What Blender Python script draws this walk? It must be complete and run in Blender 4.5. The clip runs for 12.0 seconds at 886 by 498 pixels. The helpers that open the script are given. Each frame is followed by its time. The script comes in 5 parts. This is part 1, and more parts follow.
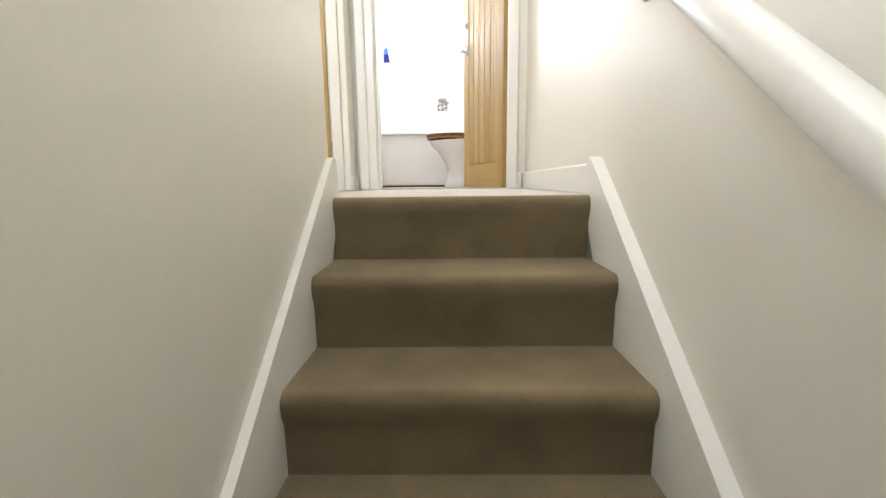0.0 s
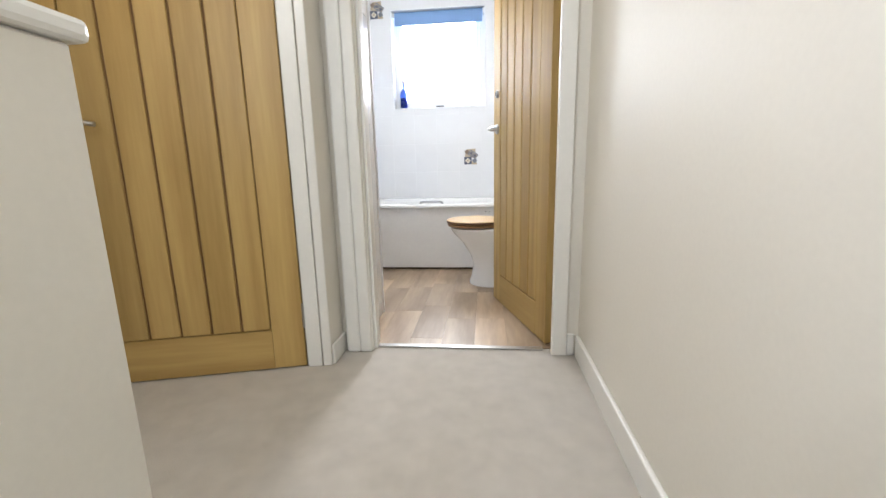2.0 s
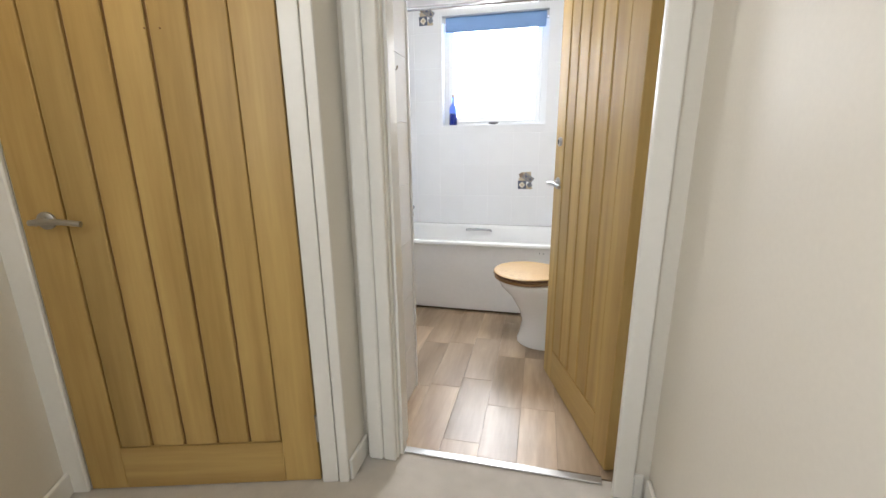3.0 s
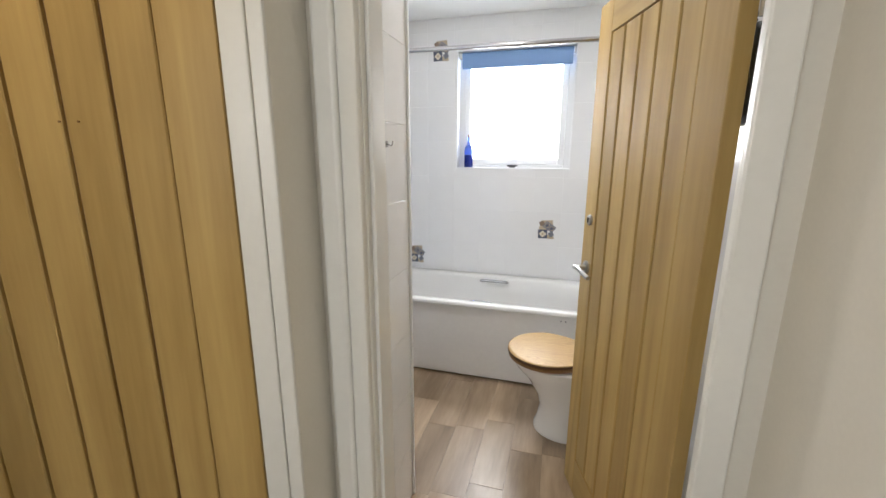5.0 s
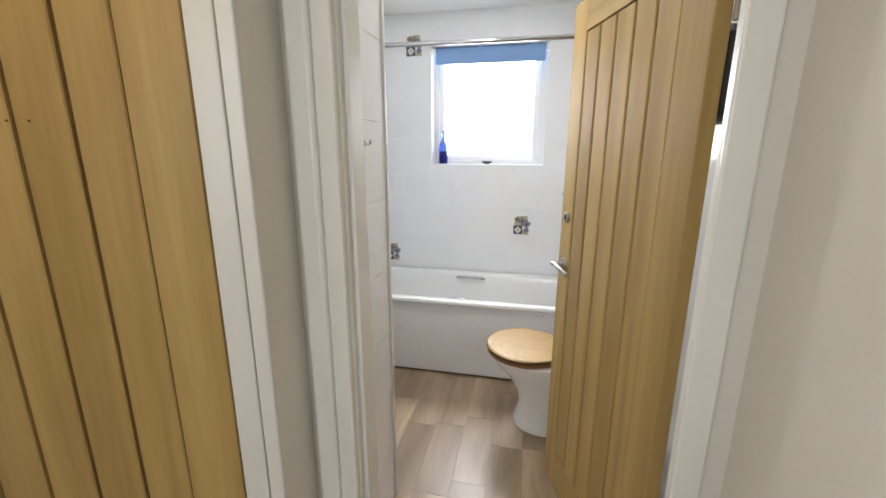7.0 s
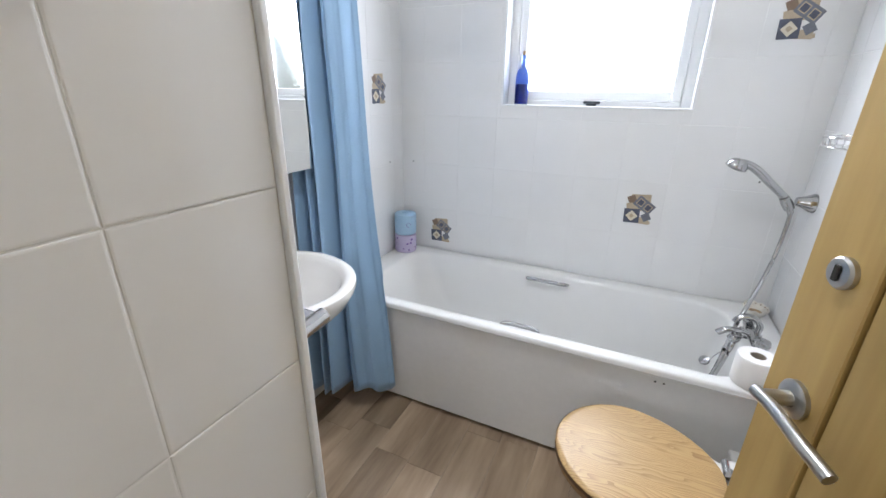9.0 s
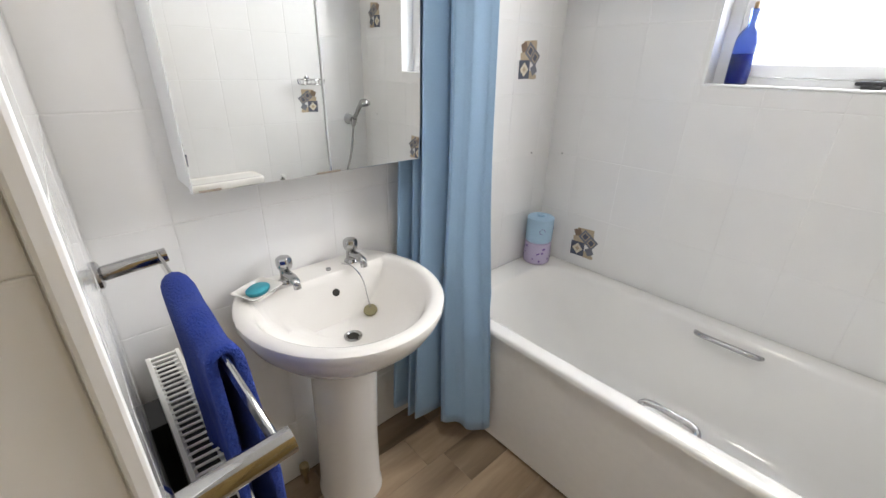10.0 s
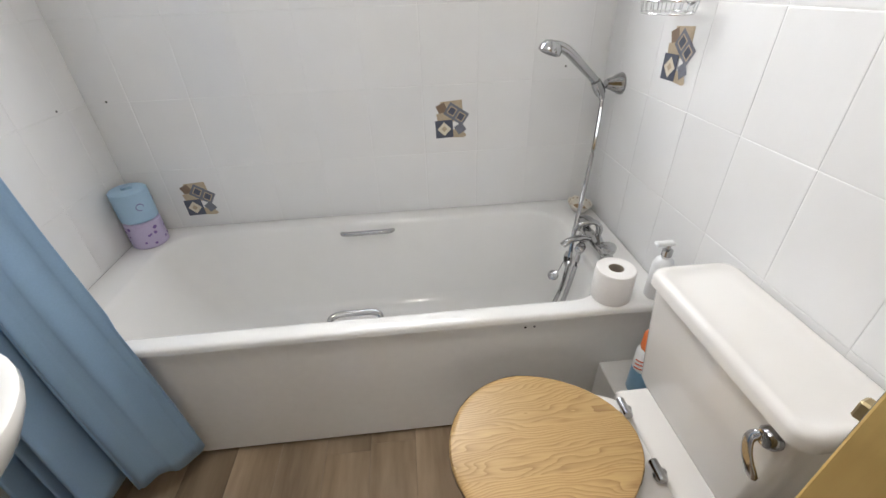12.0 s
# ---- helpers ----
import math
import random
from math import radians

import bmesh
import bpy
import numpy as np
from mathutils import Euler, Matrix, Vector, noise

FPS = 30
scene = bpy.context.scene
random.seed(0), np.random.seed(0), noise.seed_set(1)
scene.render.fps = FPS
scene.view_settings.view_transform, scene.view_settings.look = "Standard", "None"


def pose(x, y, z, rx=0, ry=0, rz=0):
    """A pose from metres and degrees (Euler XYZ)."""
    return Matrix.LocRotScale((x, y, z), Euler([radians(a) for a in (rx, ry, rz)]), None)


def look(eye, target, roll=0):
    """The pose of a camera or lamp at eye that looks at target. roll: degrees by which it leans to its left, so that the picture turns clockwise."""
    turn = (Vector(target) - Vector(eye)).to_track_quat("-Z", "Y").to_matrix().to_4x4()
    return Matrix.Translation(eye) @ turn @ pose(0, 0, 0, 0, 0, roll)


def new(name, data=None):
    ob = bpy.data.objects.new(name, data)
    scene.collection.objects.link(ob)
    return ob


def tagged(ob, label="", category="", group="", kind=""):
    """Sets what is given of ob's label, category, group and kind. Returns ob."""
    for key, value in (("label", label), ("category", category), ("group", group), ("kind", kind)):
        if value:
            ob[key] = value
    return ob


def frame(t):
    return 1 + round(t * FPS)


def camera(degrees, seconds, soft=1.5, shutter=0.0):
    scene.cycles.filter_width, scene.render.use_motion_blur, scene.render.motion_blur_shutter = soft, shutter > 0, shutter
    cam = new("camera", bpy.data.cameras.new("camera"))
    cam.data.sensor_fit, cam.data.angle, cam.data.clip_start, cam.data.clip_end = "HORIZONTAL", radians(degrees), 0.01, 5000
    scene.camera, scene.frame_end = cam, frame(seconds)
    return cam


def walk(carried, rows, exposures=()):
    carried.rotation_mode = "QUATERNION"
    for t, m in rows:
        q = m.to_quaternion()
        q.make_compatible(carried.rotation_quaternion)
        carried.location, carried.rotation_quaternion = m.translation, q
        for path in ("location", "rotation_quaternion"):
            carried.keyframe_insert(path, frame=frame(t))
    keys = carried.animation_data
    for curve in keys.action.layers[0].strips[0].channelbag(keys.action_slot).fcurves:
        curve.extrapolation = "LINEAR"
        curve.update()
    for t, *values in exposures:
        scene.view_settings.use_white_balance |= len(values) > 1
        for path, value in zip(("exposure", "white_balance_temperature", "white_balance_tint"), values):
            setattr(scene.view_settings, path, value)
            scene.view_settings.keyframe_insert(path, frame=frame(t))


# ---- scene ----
cam = camera(94.4, 12.0)
PATH = [
    (0, (1.302, -4.649, 0.042), (1.269, -2.675, -0.279), -0.7),
    (0.5, (1.306, -4.399, 0.238), (1.213, -2.432, -0.115), -0.5),
    (1, (1.334, -4.186, 0.417), (1.243, -2.23, 0.009), -0.8),
    (1.5, (1.329, -3.983, 0.587), (1.183, -2.026, 0.197), -0.8),
    (2, (1.372, -3.797, 0.786), (1.166, -1.846, 0.396), -1.3),
    (2.5, (1.336, -3.605, 0.963), (1.006, -1.673, 0.563), -0.6),
    (3, (1.358, -3.395, 1.16), (0.912, -1.509, 0.668), -0.6),
    (3.3, (1.369, -3.29, 1.229), (0.813, -1.429, 0.751), -0.7),
    (3.5, (1.328, -3.226, 1.296), (0.76, -1.374, 0.799), -1.0),
    (3.7, (1.32, -3.147, 1.3), (0.758, -1.293, 0.801), -0.5),
    (5.5, (1.328, -3.04, 1.426), (0.818, -1.152, 1.009), 0.4),
    (6, (1.298, -3.054, 1.425), (0.841, -1.148, 1.028), 0.2),
    (6.5, (1.303, -3.06, 1.425), (0.814, -1.164, 1.021), 0.0),
    (7, (1.3, -3.031, 1.416), (0.893, -1.13, 0.945), 0.1),
    (8.8, (1.214, -2.159, 1.374), (0.533, -0.414, 0.673), 0.5),
    (9, (1.196, -2.031, 1.359), (0.412, -0.334, 0.649), 0.8),
    (9.2, (1.187, -1.899, 1.358), (0.288, -0.268, 0.628), 1.1),
    (9.5, (1.169, -1.781, 1.357), (0.13, -0.249, 0.598), 1.5),
    (10, (1.07, -1.643, 1.348), (-0.268, -0.4, 0.532), 1.4),
    (10.5, (1.03, -1.602, 1.339), (-0.391, -0.491, 0.475), -0.4),
    (11, (1.005, -1.591, 1.34), (0.006, -0.154, 0.372), -3.4),
    (11.5, (1.022, -1.56, 1.306), (0.721, 0.104, 0.239), -4.3),
    (12, (1.077, -1.542, 1.308), (1.203, 0.129, 0.217), -2.2),
]
walk(cam, [(t, look(eye, target, roll)) for t, eye, target, roll in PATH],
     [(0, 1.27, 6350, 10), (1, 0.88, 6200, 10), (1.5, 0.88, 6050, 10), (2, 0.64, 6150, 10), (2.5, 0.54, 6300, 10), (3.5, 0.27, 6400, 10), (5.5, 0.14, 6500, 10), (7, 0.13, 6400, 10), (9, 0.08, 6050, 10), (9.6, 0.0, 6600, 10), (10, -0.06, 6700, 10), (10.5, -0.1, 6740, 10), (12, -0.16, 6640, 10)])

# ---- light ----
world = bpy.data.worlds.new("world")
scene.world = world
world.use_nodes = True
wn = world.node_tree
sky = wn.nodes.new("ShaderNodeTexSky")
sky.sky_type, sky.sun_disc = "NISHITA", False
sky.sun_elevation, sky.sun_rotation = radians(35), radians(200)
wn.links.new(sky.outputs[0], wn.nodes["Background"].inputs[0])
wn.nodes["Background"].inputs[1].default_value = 0.08


def area_lamp(name, eye, target, w, h, watts, colour):
    data = bpy.data.lights.new(name, "AREA")
    data.shape, data.size, data.size_y, data.energy, data.color = "RECTANGLE", w, h, watts, colour
    ob = new(name, data)
    ob.matrix_world = look(eye, target)
    return ob


def bulb(name, place, watts, colour, radius=0.06):
    data = bpy.data.lights.new(name, "POINT")
    data.energy, data.color, data.shadow_soft_size = watts, colour, radius
    ob = new(name, data)
    ob.location = place
    return ob


def downlight(name, place, watts, colour, size):
    data = bpy.data.lights.new(name, "AREA")
    data.shape, data.size, data.energy, data.color = "DISK", size, watts, colour
    ob = new(name, data)
    ob.location = place
    return ob


WINDOW_WATTS, SIDE_WATTS, LANDING_WATTS, STAIR_WATTS, BATH_WATTS = 33, 13, 2.6, 13, 7.4
# daylight in the bathroom window's opening and in the landing's side window
area_lamp("window_daylight", (0.966, 0.30, 1.72), (0.966, -1.0, 0.95), 0.80, 0.80, WINDOW_WATTS, (0.95, 0.965, 0.985))
LEFT_P = Vector((-0.187, -2.545, 0))        # where the side wall of the landing starts
LEFT_D = Vector((0.42, -0.9075, 0))       # and runs towards the stairs
LEFT_N = Vector((0.9075, 0.42, 0))        # facing into the landing
q = LEFT_P + LEFT_D * 1.86 - LEFT_N * 0.10 + Vector((0, 0, 1.52))
area_lamp("side_daylight", q, q + LEFT_N + Vector((0, 0, -0.45)), 0.86, 1.1, SIDE_WATTS, (0.93, 0.96, 1.0))

# ---- materials ----
def mat(name, colour, rough=0.5, metal=0.0, vary=0.06, scale=6.0, fine=120.0, bump=0.1, dist=0.002, rand=0.0,
        ior=1.5, coat=0.0, sheen=0.0, trans=0.0, stretch=(1, 1, 1)):
    m = bpy.data.materials.new(name)
    m.use_nodes = True
    n, l = m.node_tree.nodes, m.node_tree.links
    b = n["Principled BSDF"]
    b.inputs["Roughness"].default_value, b.inputs["Metallic"].default_value = rough, metal
    b.inputs["IOR"].default_value, b.inputs["Coat Weight"].default_value = ior, coat
    b.inputs["Sheen Weight"].default_value, b.inputs["Transmission Weight"].default_value = sheen, trans
    co = n.new("ShaderNodeTexCoord")
    mp = n.new("ShaderNodeMapping")
    mp.inputs["Scale"].default_value = stretch
    l.new(co.outputs["Object"], mp.inputs[0])
    big = n.new("ShaderNodeTexNoise")
    big.inputs["Scale"].default_value, big.inputs["Detail"].default_value = scale, 4
    small = n.new("ShaderNodeTexNoise")
    small.inputs["Scale"].default_value, small.inputs["Detail"].default_value = fine, 3
    l.new(mp.outputs[0], big.inputs["Vector"])
    l.new(mp.outputs[0], small.inputs["Vector"])
    add = n.new("ShaderNodeMath")
    add.operation = "ADD"
    l.new(big.outputs["Fac"], add.inputs[0])
    l.new(small.outputs["Fac"], add.inputs[1])
    rng = n.new("ShaderNodeMapRange")
    rng.inputs["From Min"].default_value, rng.inputs["From Max"].default_value = 0.6, 1.4
    rng.inputs["To Min"].default_value, rng.inputs["To Max"].default_value = 1 - vary, 1 + vary
    l.new(add.outputs[0], rng.inputs["Value"])
    val = rng.outputs[0]
    if rand:
        oi = n.new("ShaderNodeObjectInfo")
        r2 = n.new("ShaderNodeMapRange")
        r2.inputs["To Min"].default_value, r2.inputs["To Max"].default_value = 1 - rand, 1 + rand
        l.new(oi.outputs["Random"], r2.inputs["Value"])
        mu = n.new("ShaderNodeMath")
        mu.operation = "MULTIPLY"
        l.new(val, mu.inputs[0])
        l.new(r2.outputs[0], mu.inputs[1])
        val = mu.outputs[0]
    vm = n.new("ShaderNodeVectorMath")
    vm.operation = "SCALE"
    vm.inputs[0].default_value = colour
    l.new(val, vm.inputs["Scale"])
    l.new(vm.outputs[0], b.inputs["Base Color"])
    if bump:
        bp = n.new("ShaderNodeBump")
        bp.inputs["Strength"].default_value, bp.inputs["Distance"].default_value = bump, dist
        l.new(small.outputs["Fac"], bp.inputs["Height"])
        l.new(bp.outputs[0], b.inputs["Normal"])
    return m


def wood(name, light, dark, rough=0.4, axis="Z", grain=28.0, rand=0.08, contrast=(0.3, 0.7), along=0.06):
    """Timber with long grain along an axis of the object, knots and pores."""
    m = bpy.data.materials.new(name)
    m.use_nodes = True
    n, l = m.node_tree.nodes, m.node_tree.links
    b = n["Principled BSDF"]
    b.inputs["Roughness"].default_value = rough
    co, mp, oi = n.new("ShaderNodeTexCoord"), n.new("ShaderNodeMapping"), n.new("ShaderNodeObjectInfo")
    mp.inputs["Scale"].default_value = [along if a == axis else 1.0 for a in "XYZ"]
    sh = n.new("ShaderNodeVectorMath")
    sh.operation = "SCALE"
    sh.inputs[0].default_value = (13.0, 7.0, 19.0)
    l.new(oi.outputs["Random"], sh.inputs["Scale"])
    l.new(sh.outputs[0], mp.inputs["Location"])
    l.new(co.outputs["Object"], mp.inputs[0])
    warp = n.new("ShaderNodeTexNoise")
    warp.inputs["Scale"].default_value, warp.inputs["Detail"].default_value = grain * 0.22, 3
    l.new(mp.outputs[0], warp.inputs["Vector"])
    fine = n.new("ShaderNodeTexNoise")
    fine.inputs["Scale"].default_value, fine.inputs["Detail"].default_value = grain * 6, 4
    l.new(mp.outputs[0], fine.inputs["Vector"])
    ring = n.new("ShaderNodeMath")
    ring.operation = "MULTIPLY"
    ring.inputs[1].default_value = 14.0
    l.new(warp.outputs["Fac"], ring.inputs[0])
    saw = n.new("ShaderNodeMath")
    saw.operation = "PINGPONG"
    saw.inputs[1].default_value = 1.0
    l.new(ring.outputs[0], saw.inputs[0])
    mix = n.new("ShaderNodeMix")
    mix.inputs["Factor"].default_value = 0.55
    l.new(saw.outputs[0], mix.inputs["A"])
    l.new(fine.outputs["Fac"], mix.inputs["B"])
    ramp = n.new("ShaderNodeValToRGB")
    ramp.color_ramp.elements[0].position, ramp.color_ramp.elements[1].position = contrast
    ramp.color_ramp.elements[0].color = (*dark, 1)
    ramp.color_ramp.elements[1].color = (*light, 1)
    l.new(mix.outputs["Result"], ramp.inputs[0])
    r2 = n.new("ShaderNodeMapRange")
    r2.inputs["To Min"].default_value, r2.inputs["To Max"].default_value = 1 - rand, 1 + rand
    l.new(oi.outputs["Random"], r2.inputs["Value"])
    vm = n.new("ShaderNodeVectorMath")
    vm.operation = "SCALE"
    l.new(ramp.outputs[0], vm.inputs[0])
    l.new(r2.outputs[0], vm.inputs["Scale"])
    l.new(vm.outputs[0], b.inputs["Base Color"])
    bp = n.new("ShaderNodeBump")
    bp.inputs["Strength"].default_value, bp.inputs["Distance"].default_value = 0.12, 0.001
    l.new(fine.outputs["Fac"], bp.inputs["Height"])
    l.new(bp.outputs[0], b.inputs["Normal"])
    return m


M_WALL = mat("cream_wall_paint", (0.74, 0.707, 0.635), 0.55, vary=0.025, scale=1.5, fine=90, bump=0.10, dist=0.0015)
M_CEIL = mat("white_ceiling_paint", (0.82, 0.82, 0.80), 0.7, vary=0.02, scale=2, bump=0.08)
M_TRIM = mat("white_gloss_trim", (0.80, 0.79, 0.75), 0.28, vary=0.02, scale=8, fine=60, bump=0.05, dist=0.001)
M_STRING = mat("cream_gloss_string", (0.82, 0.81, 0.77), 0.3, vary=0.03, scale=8, fine=60, bump=0.06, dist=0.001)
M_CARPET = mat("beige_carpet", (0.50, 0.465, 0.415), 0.95, vary=0.15, scale=14, fine=420, bump=0.7, dist=0.004, sheen=0.3)
M_STAIR = mat("taupe_stair_carpet", (0.200, 0.152, 0.082), 0.95, vary=0.34, scale=7, fine=420, bump=0.8, dist=0.004, sheen=0.1)
M_TILE = mat("white_glazed_tile", (0.79, 0.79, 0.79), 0.10, vary=0.012, scale=5, fine=9, bump=0.16, dist=0.004, rand=0.012)
M_GROUT = mat("pale_grout", (0.78, 0.78, 0.775), 0.4, vary=0.07, scale=12, fine=150, bump=0.2)
M_CERAMIC = mat("white_vitreous_china", (0.80, 0.782, 0.755), 0.08, vary=0.008, scale=4, fine=20, bump=0.0)
M_BATH = mat("white_enamel", (0.78, 0.775, 0.76), 0.12, vary=0.01, scale=4, fine=20, bump=0.0)
M_PANEL = mat("white_bath_panel", (0.76, 0.745, 0.72), 0.3, vary=0.03, scale=3, fine=40, bump=0.03)
M_CHROME = mat("chrome", (0.46, 0.46, 0.465), 0.10, 1.0, vary=0.02, bump=0.0)
M_SATIN = mat("satin_steel", (0.47, 0.465, 0.455), 0.28, 1.0, vary=0.03, bump=0.0)
M_BRASS = mat("aged_brass", (0.42, 0.34, 0.20), 0.35, 1.0, vary=0.1, bump=0.0)
M_MIRROR = mat("mirror_silver", (0.80, 0.81, 0.80), 0.01, 1.0, vary=0.0, bump=0.0)
M_BLACK = mat("black_plastic", (0.018, 0.018, 0.02), 0.35, vary=0.1, bump=0.02)
M_PVC = mat("white_upvc", (0.80, 0.81, 0.82), 0.3, vary=0.01, bump=0.0)
M_OAK = wood("oak_veneer", (0.50, 0.345, 0.125), (0.37, 0.240, 0.076), 0.42, "Z", 12, 0.11, (0.22, 0.78), 0.07)
M_OAK_H = wood("oak_veneer_across", (0.50, 0.345, 0.125), (0.37, 0.240, 0.076), 0.42, "X", 12, 0.06, (0.22, 0.78), 0.07)
M_OAKSHADE = mat("oak_recess_shade", (0.19, 0.105, 0.036), 0.7, vary=0.15)


def board_veneer(name, light, dark):
    """Joined boards of ash: each with its own arched grain lines and long pores."""
    m = bpy.data.materials.new(name)
    m.use_nodes = True
    n, l = m.node_tree.nodes, m.node_tree.links
    b = n["Principled BSDF"]
    b.inputs["Roughness"].default_value = 0.42
    co, xyz = n.new("ShaderNodeTexCoord"), n.new("ShaderNodeSeparateXYZ")
    l.new(co.outputs["Object"], xyz.inputs[0])

    def calc(op, a, c, d=None):
        k = n.new("ShaderNodeMath")
        k.operation = op
        for i, v in enumerate((a, c, d)):
            if v is None:
                continue
            if isinstance(v, (int, float)):
                k.inputs[i].default_value = v
            else:
                l.new(v, k.inputs[i])
        return k.outputs[0]

    board = calc("FLOOR", calc("MULTIPLY_ADD", xyz.outputs["Y"], 8.3, 0.15), 0.0)
    px = calc("MULTIPLY_ADD", board, 3.71, calc("MULTIPLY", xyz.outputs["X"], 1.0))
    py = calc("MULTIPLY_ADD", board, 1.37, xyz.outputs["Y"])
    p = n.new("ShaderNodeCombineXYZ")
    l.new(calc("MULTIPLY", px, 0.26), p.inputs["X"])
    l.new(py, p.inputs["Y"])
    broad, pore = n.new("ShaderNodeTexNoise"), n.new("ShaderNodeTexNoise")
    broad.inputs["Scale"].default_value, broad.inputs["Detail"].default_value, broad.inputs["Roughness"].default_value = 8.0, 3.0, 0.5
    l.new(p.outputs[0], broad.inputs["Vector"])
    q2 = n.new("ShaderNodeCombineXYZ")
    l.new(calc("MULTIPLY", px, 0.05), q2.inputs["X"])
    l.new(py, q2.inputs["Y"])
    pore.inputs["Scale"].default_value, pore.inputs["Detail"].default_value = 260.0, 3
    l.new(q2.outputs[0], pore.inputs["Vector"])
    ring = calc("FRACT", calc("MULTIPLY_ADD", broad.outputs["Fac"], 26.0, calc("MULTIPLY", py, 100.0)), 0.0)
    line = calc("POWER", ring, 2.6)
    f = calc("MULTIPLY_ADD", line, 0.48, calc("MULTIPLY", pore.outputs["Fac"], 0.50))
    ramp = n.new("ShaderNodeValToRGB")
    ramp.color_ramp.elements[0].position, ramp.color_ramp.elements[1].position = 0.14, 0.86
    ramp.color_ramp.elements[0].color, ramp.color_ramp.elements[1].color = (*light, 1), (*dark, 1)
    l.new(f, ramp.inputs[0])
    tone = calc("MULTIPLY_ADD", calc("FRACT", calc("MULTIPLY", board, 0.618), 0.0), 0.16, 0.92)
    vm = n.new("ShaderNodeVectorMath")
    vm.operation = "SCALE"
    l.new(ramp.outputs[0], vm.inputs[0])
    l.new(tone, vm.inputs["Scale"])
    l.new(vm.outputs[0], b.inputs["Base Color"])
    return m


M_SEAT = board_veneer("ash_seat_veneer", (0.53, 0.355, 0.150), (0.28, 0.15, 0.05))
M_SEATRING = mat("brown_seat_ring", (0.25, 0.135, 0.052), 0.4, vary=0.15)
M_SEATEDGE = mat("dark_seat_edge", (0.105, 0.050, 0.020), 0.4, vary=0.15)
M_FLOOR = wood("oak_vinyl_plank", (0.47, 0.352, 0.238), (0.20, 0.138, 0.085), 0.34, "Y", 9, 0.24, (0.10, 0.90), 0.13)
M_JOINT_SHADE = mat("dark_joint_and_gap_shade", (0.12, 0.085, 0.055), 0.8, vary=0.2)
M_CURTAIN = mat("blue_shower_curtain", (0.29, 0.45, 0.64), 0.38, vary=0.05, scale=5, fine=200, bump=0.15, dist=0.001, sheen=0.2)
M_TOWEL = mat("royal_blue_towel", (0.008, 0.030, 0.22), 0.95, vary=0.25, scale=14, fine=260, bump=1.0, dist=0.006)
def let_light_through(m, share):
    """Thin cloth: part of the light falls through it."""
    n, l = m.node_tree.nodes, m.node_tree.links
    b, out = n["Principled BSDF"], n["Material Output"]
    tr, mx = n.new("ShaderNodeBsdfTranslucent"), n.new("ShaderNodeMixShader")
    l.new(b.inputs["Base Color"].links[0].from_socket, tr.inputs["Color"])
    mx.inputs["Fac"].default_value = share
    l.new(b.outputs[0], mx.inputs[1])
    l.new(tr.outputs[0], mx.inputs[2])
    l.new(mx.outputs[0], out.inputs["Surface"])


let_light_through(M_CURTAIN, 0.12)
M_BLIND = mat("blue_roller_blind", (0.22, 0.36, 0.62), 0.8, vary=0.05, scale=4, fine=300, bump=0.1)
M_RAD = mat("white_radiator_enamel", (0.80, 0.79, 0.76), 0.3, vary=0.02, bump=0.0)
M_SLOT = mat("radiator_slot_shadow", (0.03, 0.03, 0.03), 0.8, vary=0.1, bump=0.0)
M_LAV = mat("lavender_paper", (0.50, 0.44, 0.62), 0.7, vary=0.06, fine=200, bump=0.1)
M_PALEBLUE = mat("pale_blue_paper", (0.37, 0.54, 0.70), 0.7, vary=0.05, fine=200, bump=0.1)
M_PURPLE = mat("purple_print", (0.20, 0.12, 0.35), 0.7, vary=0.05, bump=0.0)
M_TEAL = mat("teal_soap", (0.03, 0.30, 0.38), 0.45, vary=0.08, bump=0.05)
M_ROLL = mat("white_tissue", (0.82, 0.80, 0.78), 0.95, vary=0.02, fine=150, bump=0.25)
M_CARD = mat("grey_card", (0.33, 0.28, 0.23), 0.9, vary=0.1)
M_ORANGE = mat("orange_plastic", (0.80, 0.20, 0.06), 0.35, vary=0.04, bump=0.0)
M_CANBLUE = mat("blue_printed_tin", (0.22, 0.42, 0.60), 0.3, vary=0.05, bump=0.0)
M_CANRED = mat("red_print", (0.52, 0.10, 0.05), 0.35, vary=0.05, bump=0.0)
M_SHELL = mat("cream_ceramic", (0.77, 0.73, 0.66), 0.3, vary=0.15, scale=40, bump=0.1)
M_SHELLDARK = mat("brown_soap_stain", (0.35, 0.24, 0.13), 0.6, vary=0.15)
M_HOLE = mat("dark_hole", (0.02, 0.018, 0.015), 0.7, vary=0.1, bump=0.0)
M_PLUG = mat("olive_rubber_plug", (0.26, 0.23, 0.12), 0.5, vary=0.1, bump=0.0)
M_BLUELIQ = mat("cobalt_liquid", (0.010, 0.016, 0.22), 0.08, vary=0.05, bump=0.0)
M_WIRE = mat("chrome_wire", (0.72, 0.72, 0.72), 0.15, 1.0, vary=0.02, bump=0.0)
D_TAN = mat("tan_print", (0.47, 0.38, 0.27), 0.3, vary=0.12, scale=60, fine=200, bump=0.0)
D_NAVY = mat("slate_blue_print", (0.085, 0.095, 0.135), 0.3, vary=0.2, scale=60, fine=200, bump=0.0)
D_GREY = mat("blue_grey_print", (0.17, 0.18, 0.215), 0.3, vary=0.2, scale=60, fine=200, bump=0.0)
D_CREAM = mat("cream_print", (0.68, 0.62, 0.50), 0.3, vary=0.08, scale=60, fine=200, bump=0.0)
D_BROWN = mat("brown_print", (0.22, 0.155, 0.11), 0.3, vary=0.15, scale=60, fine=200, bump=0.0)


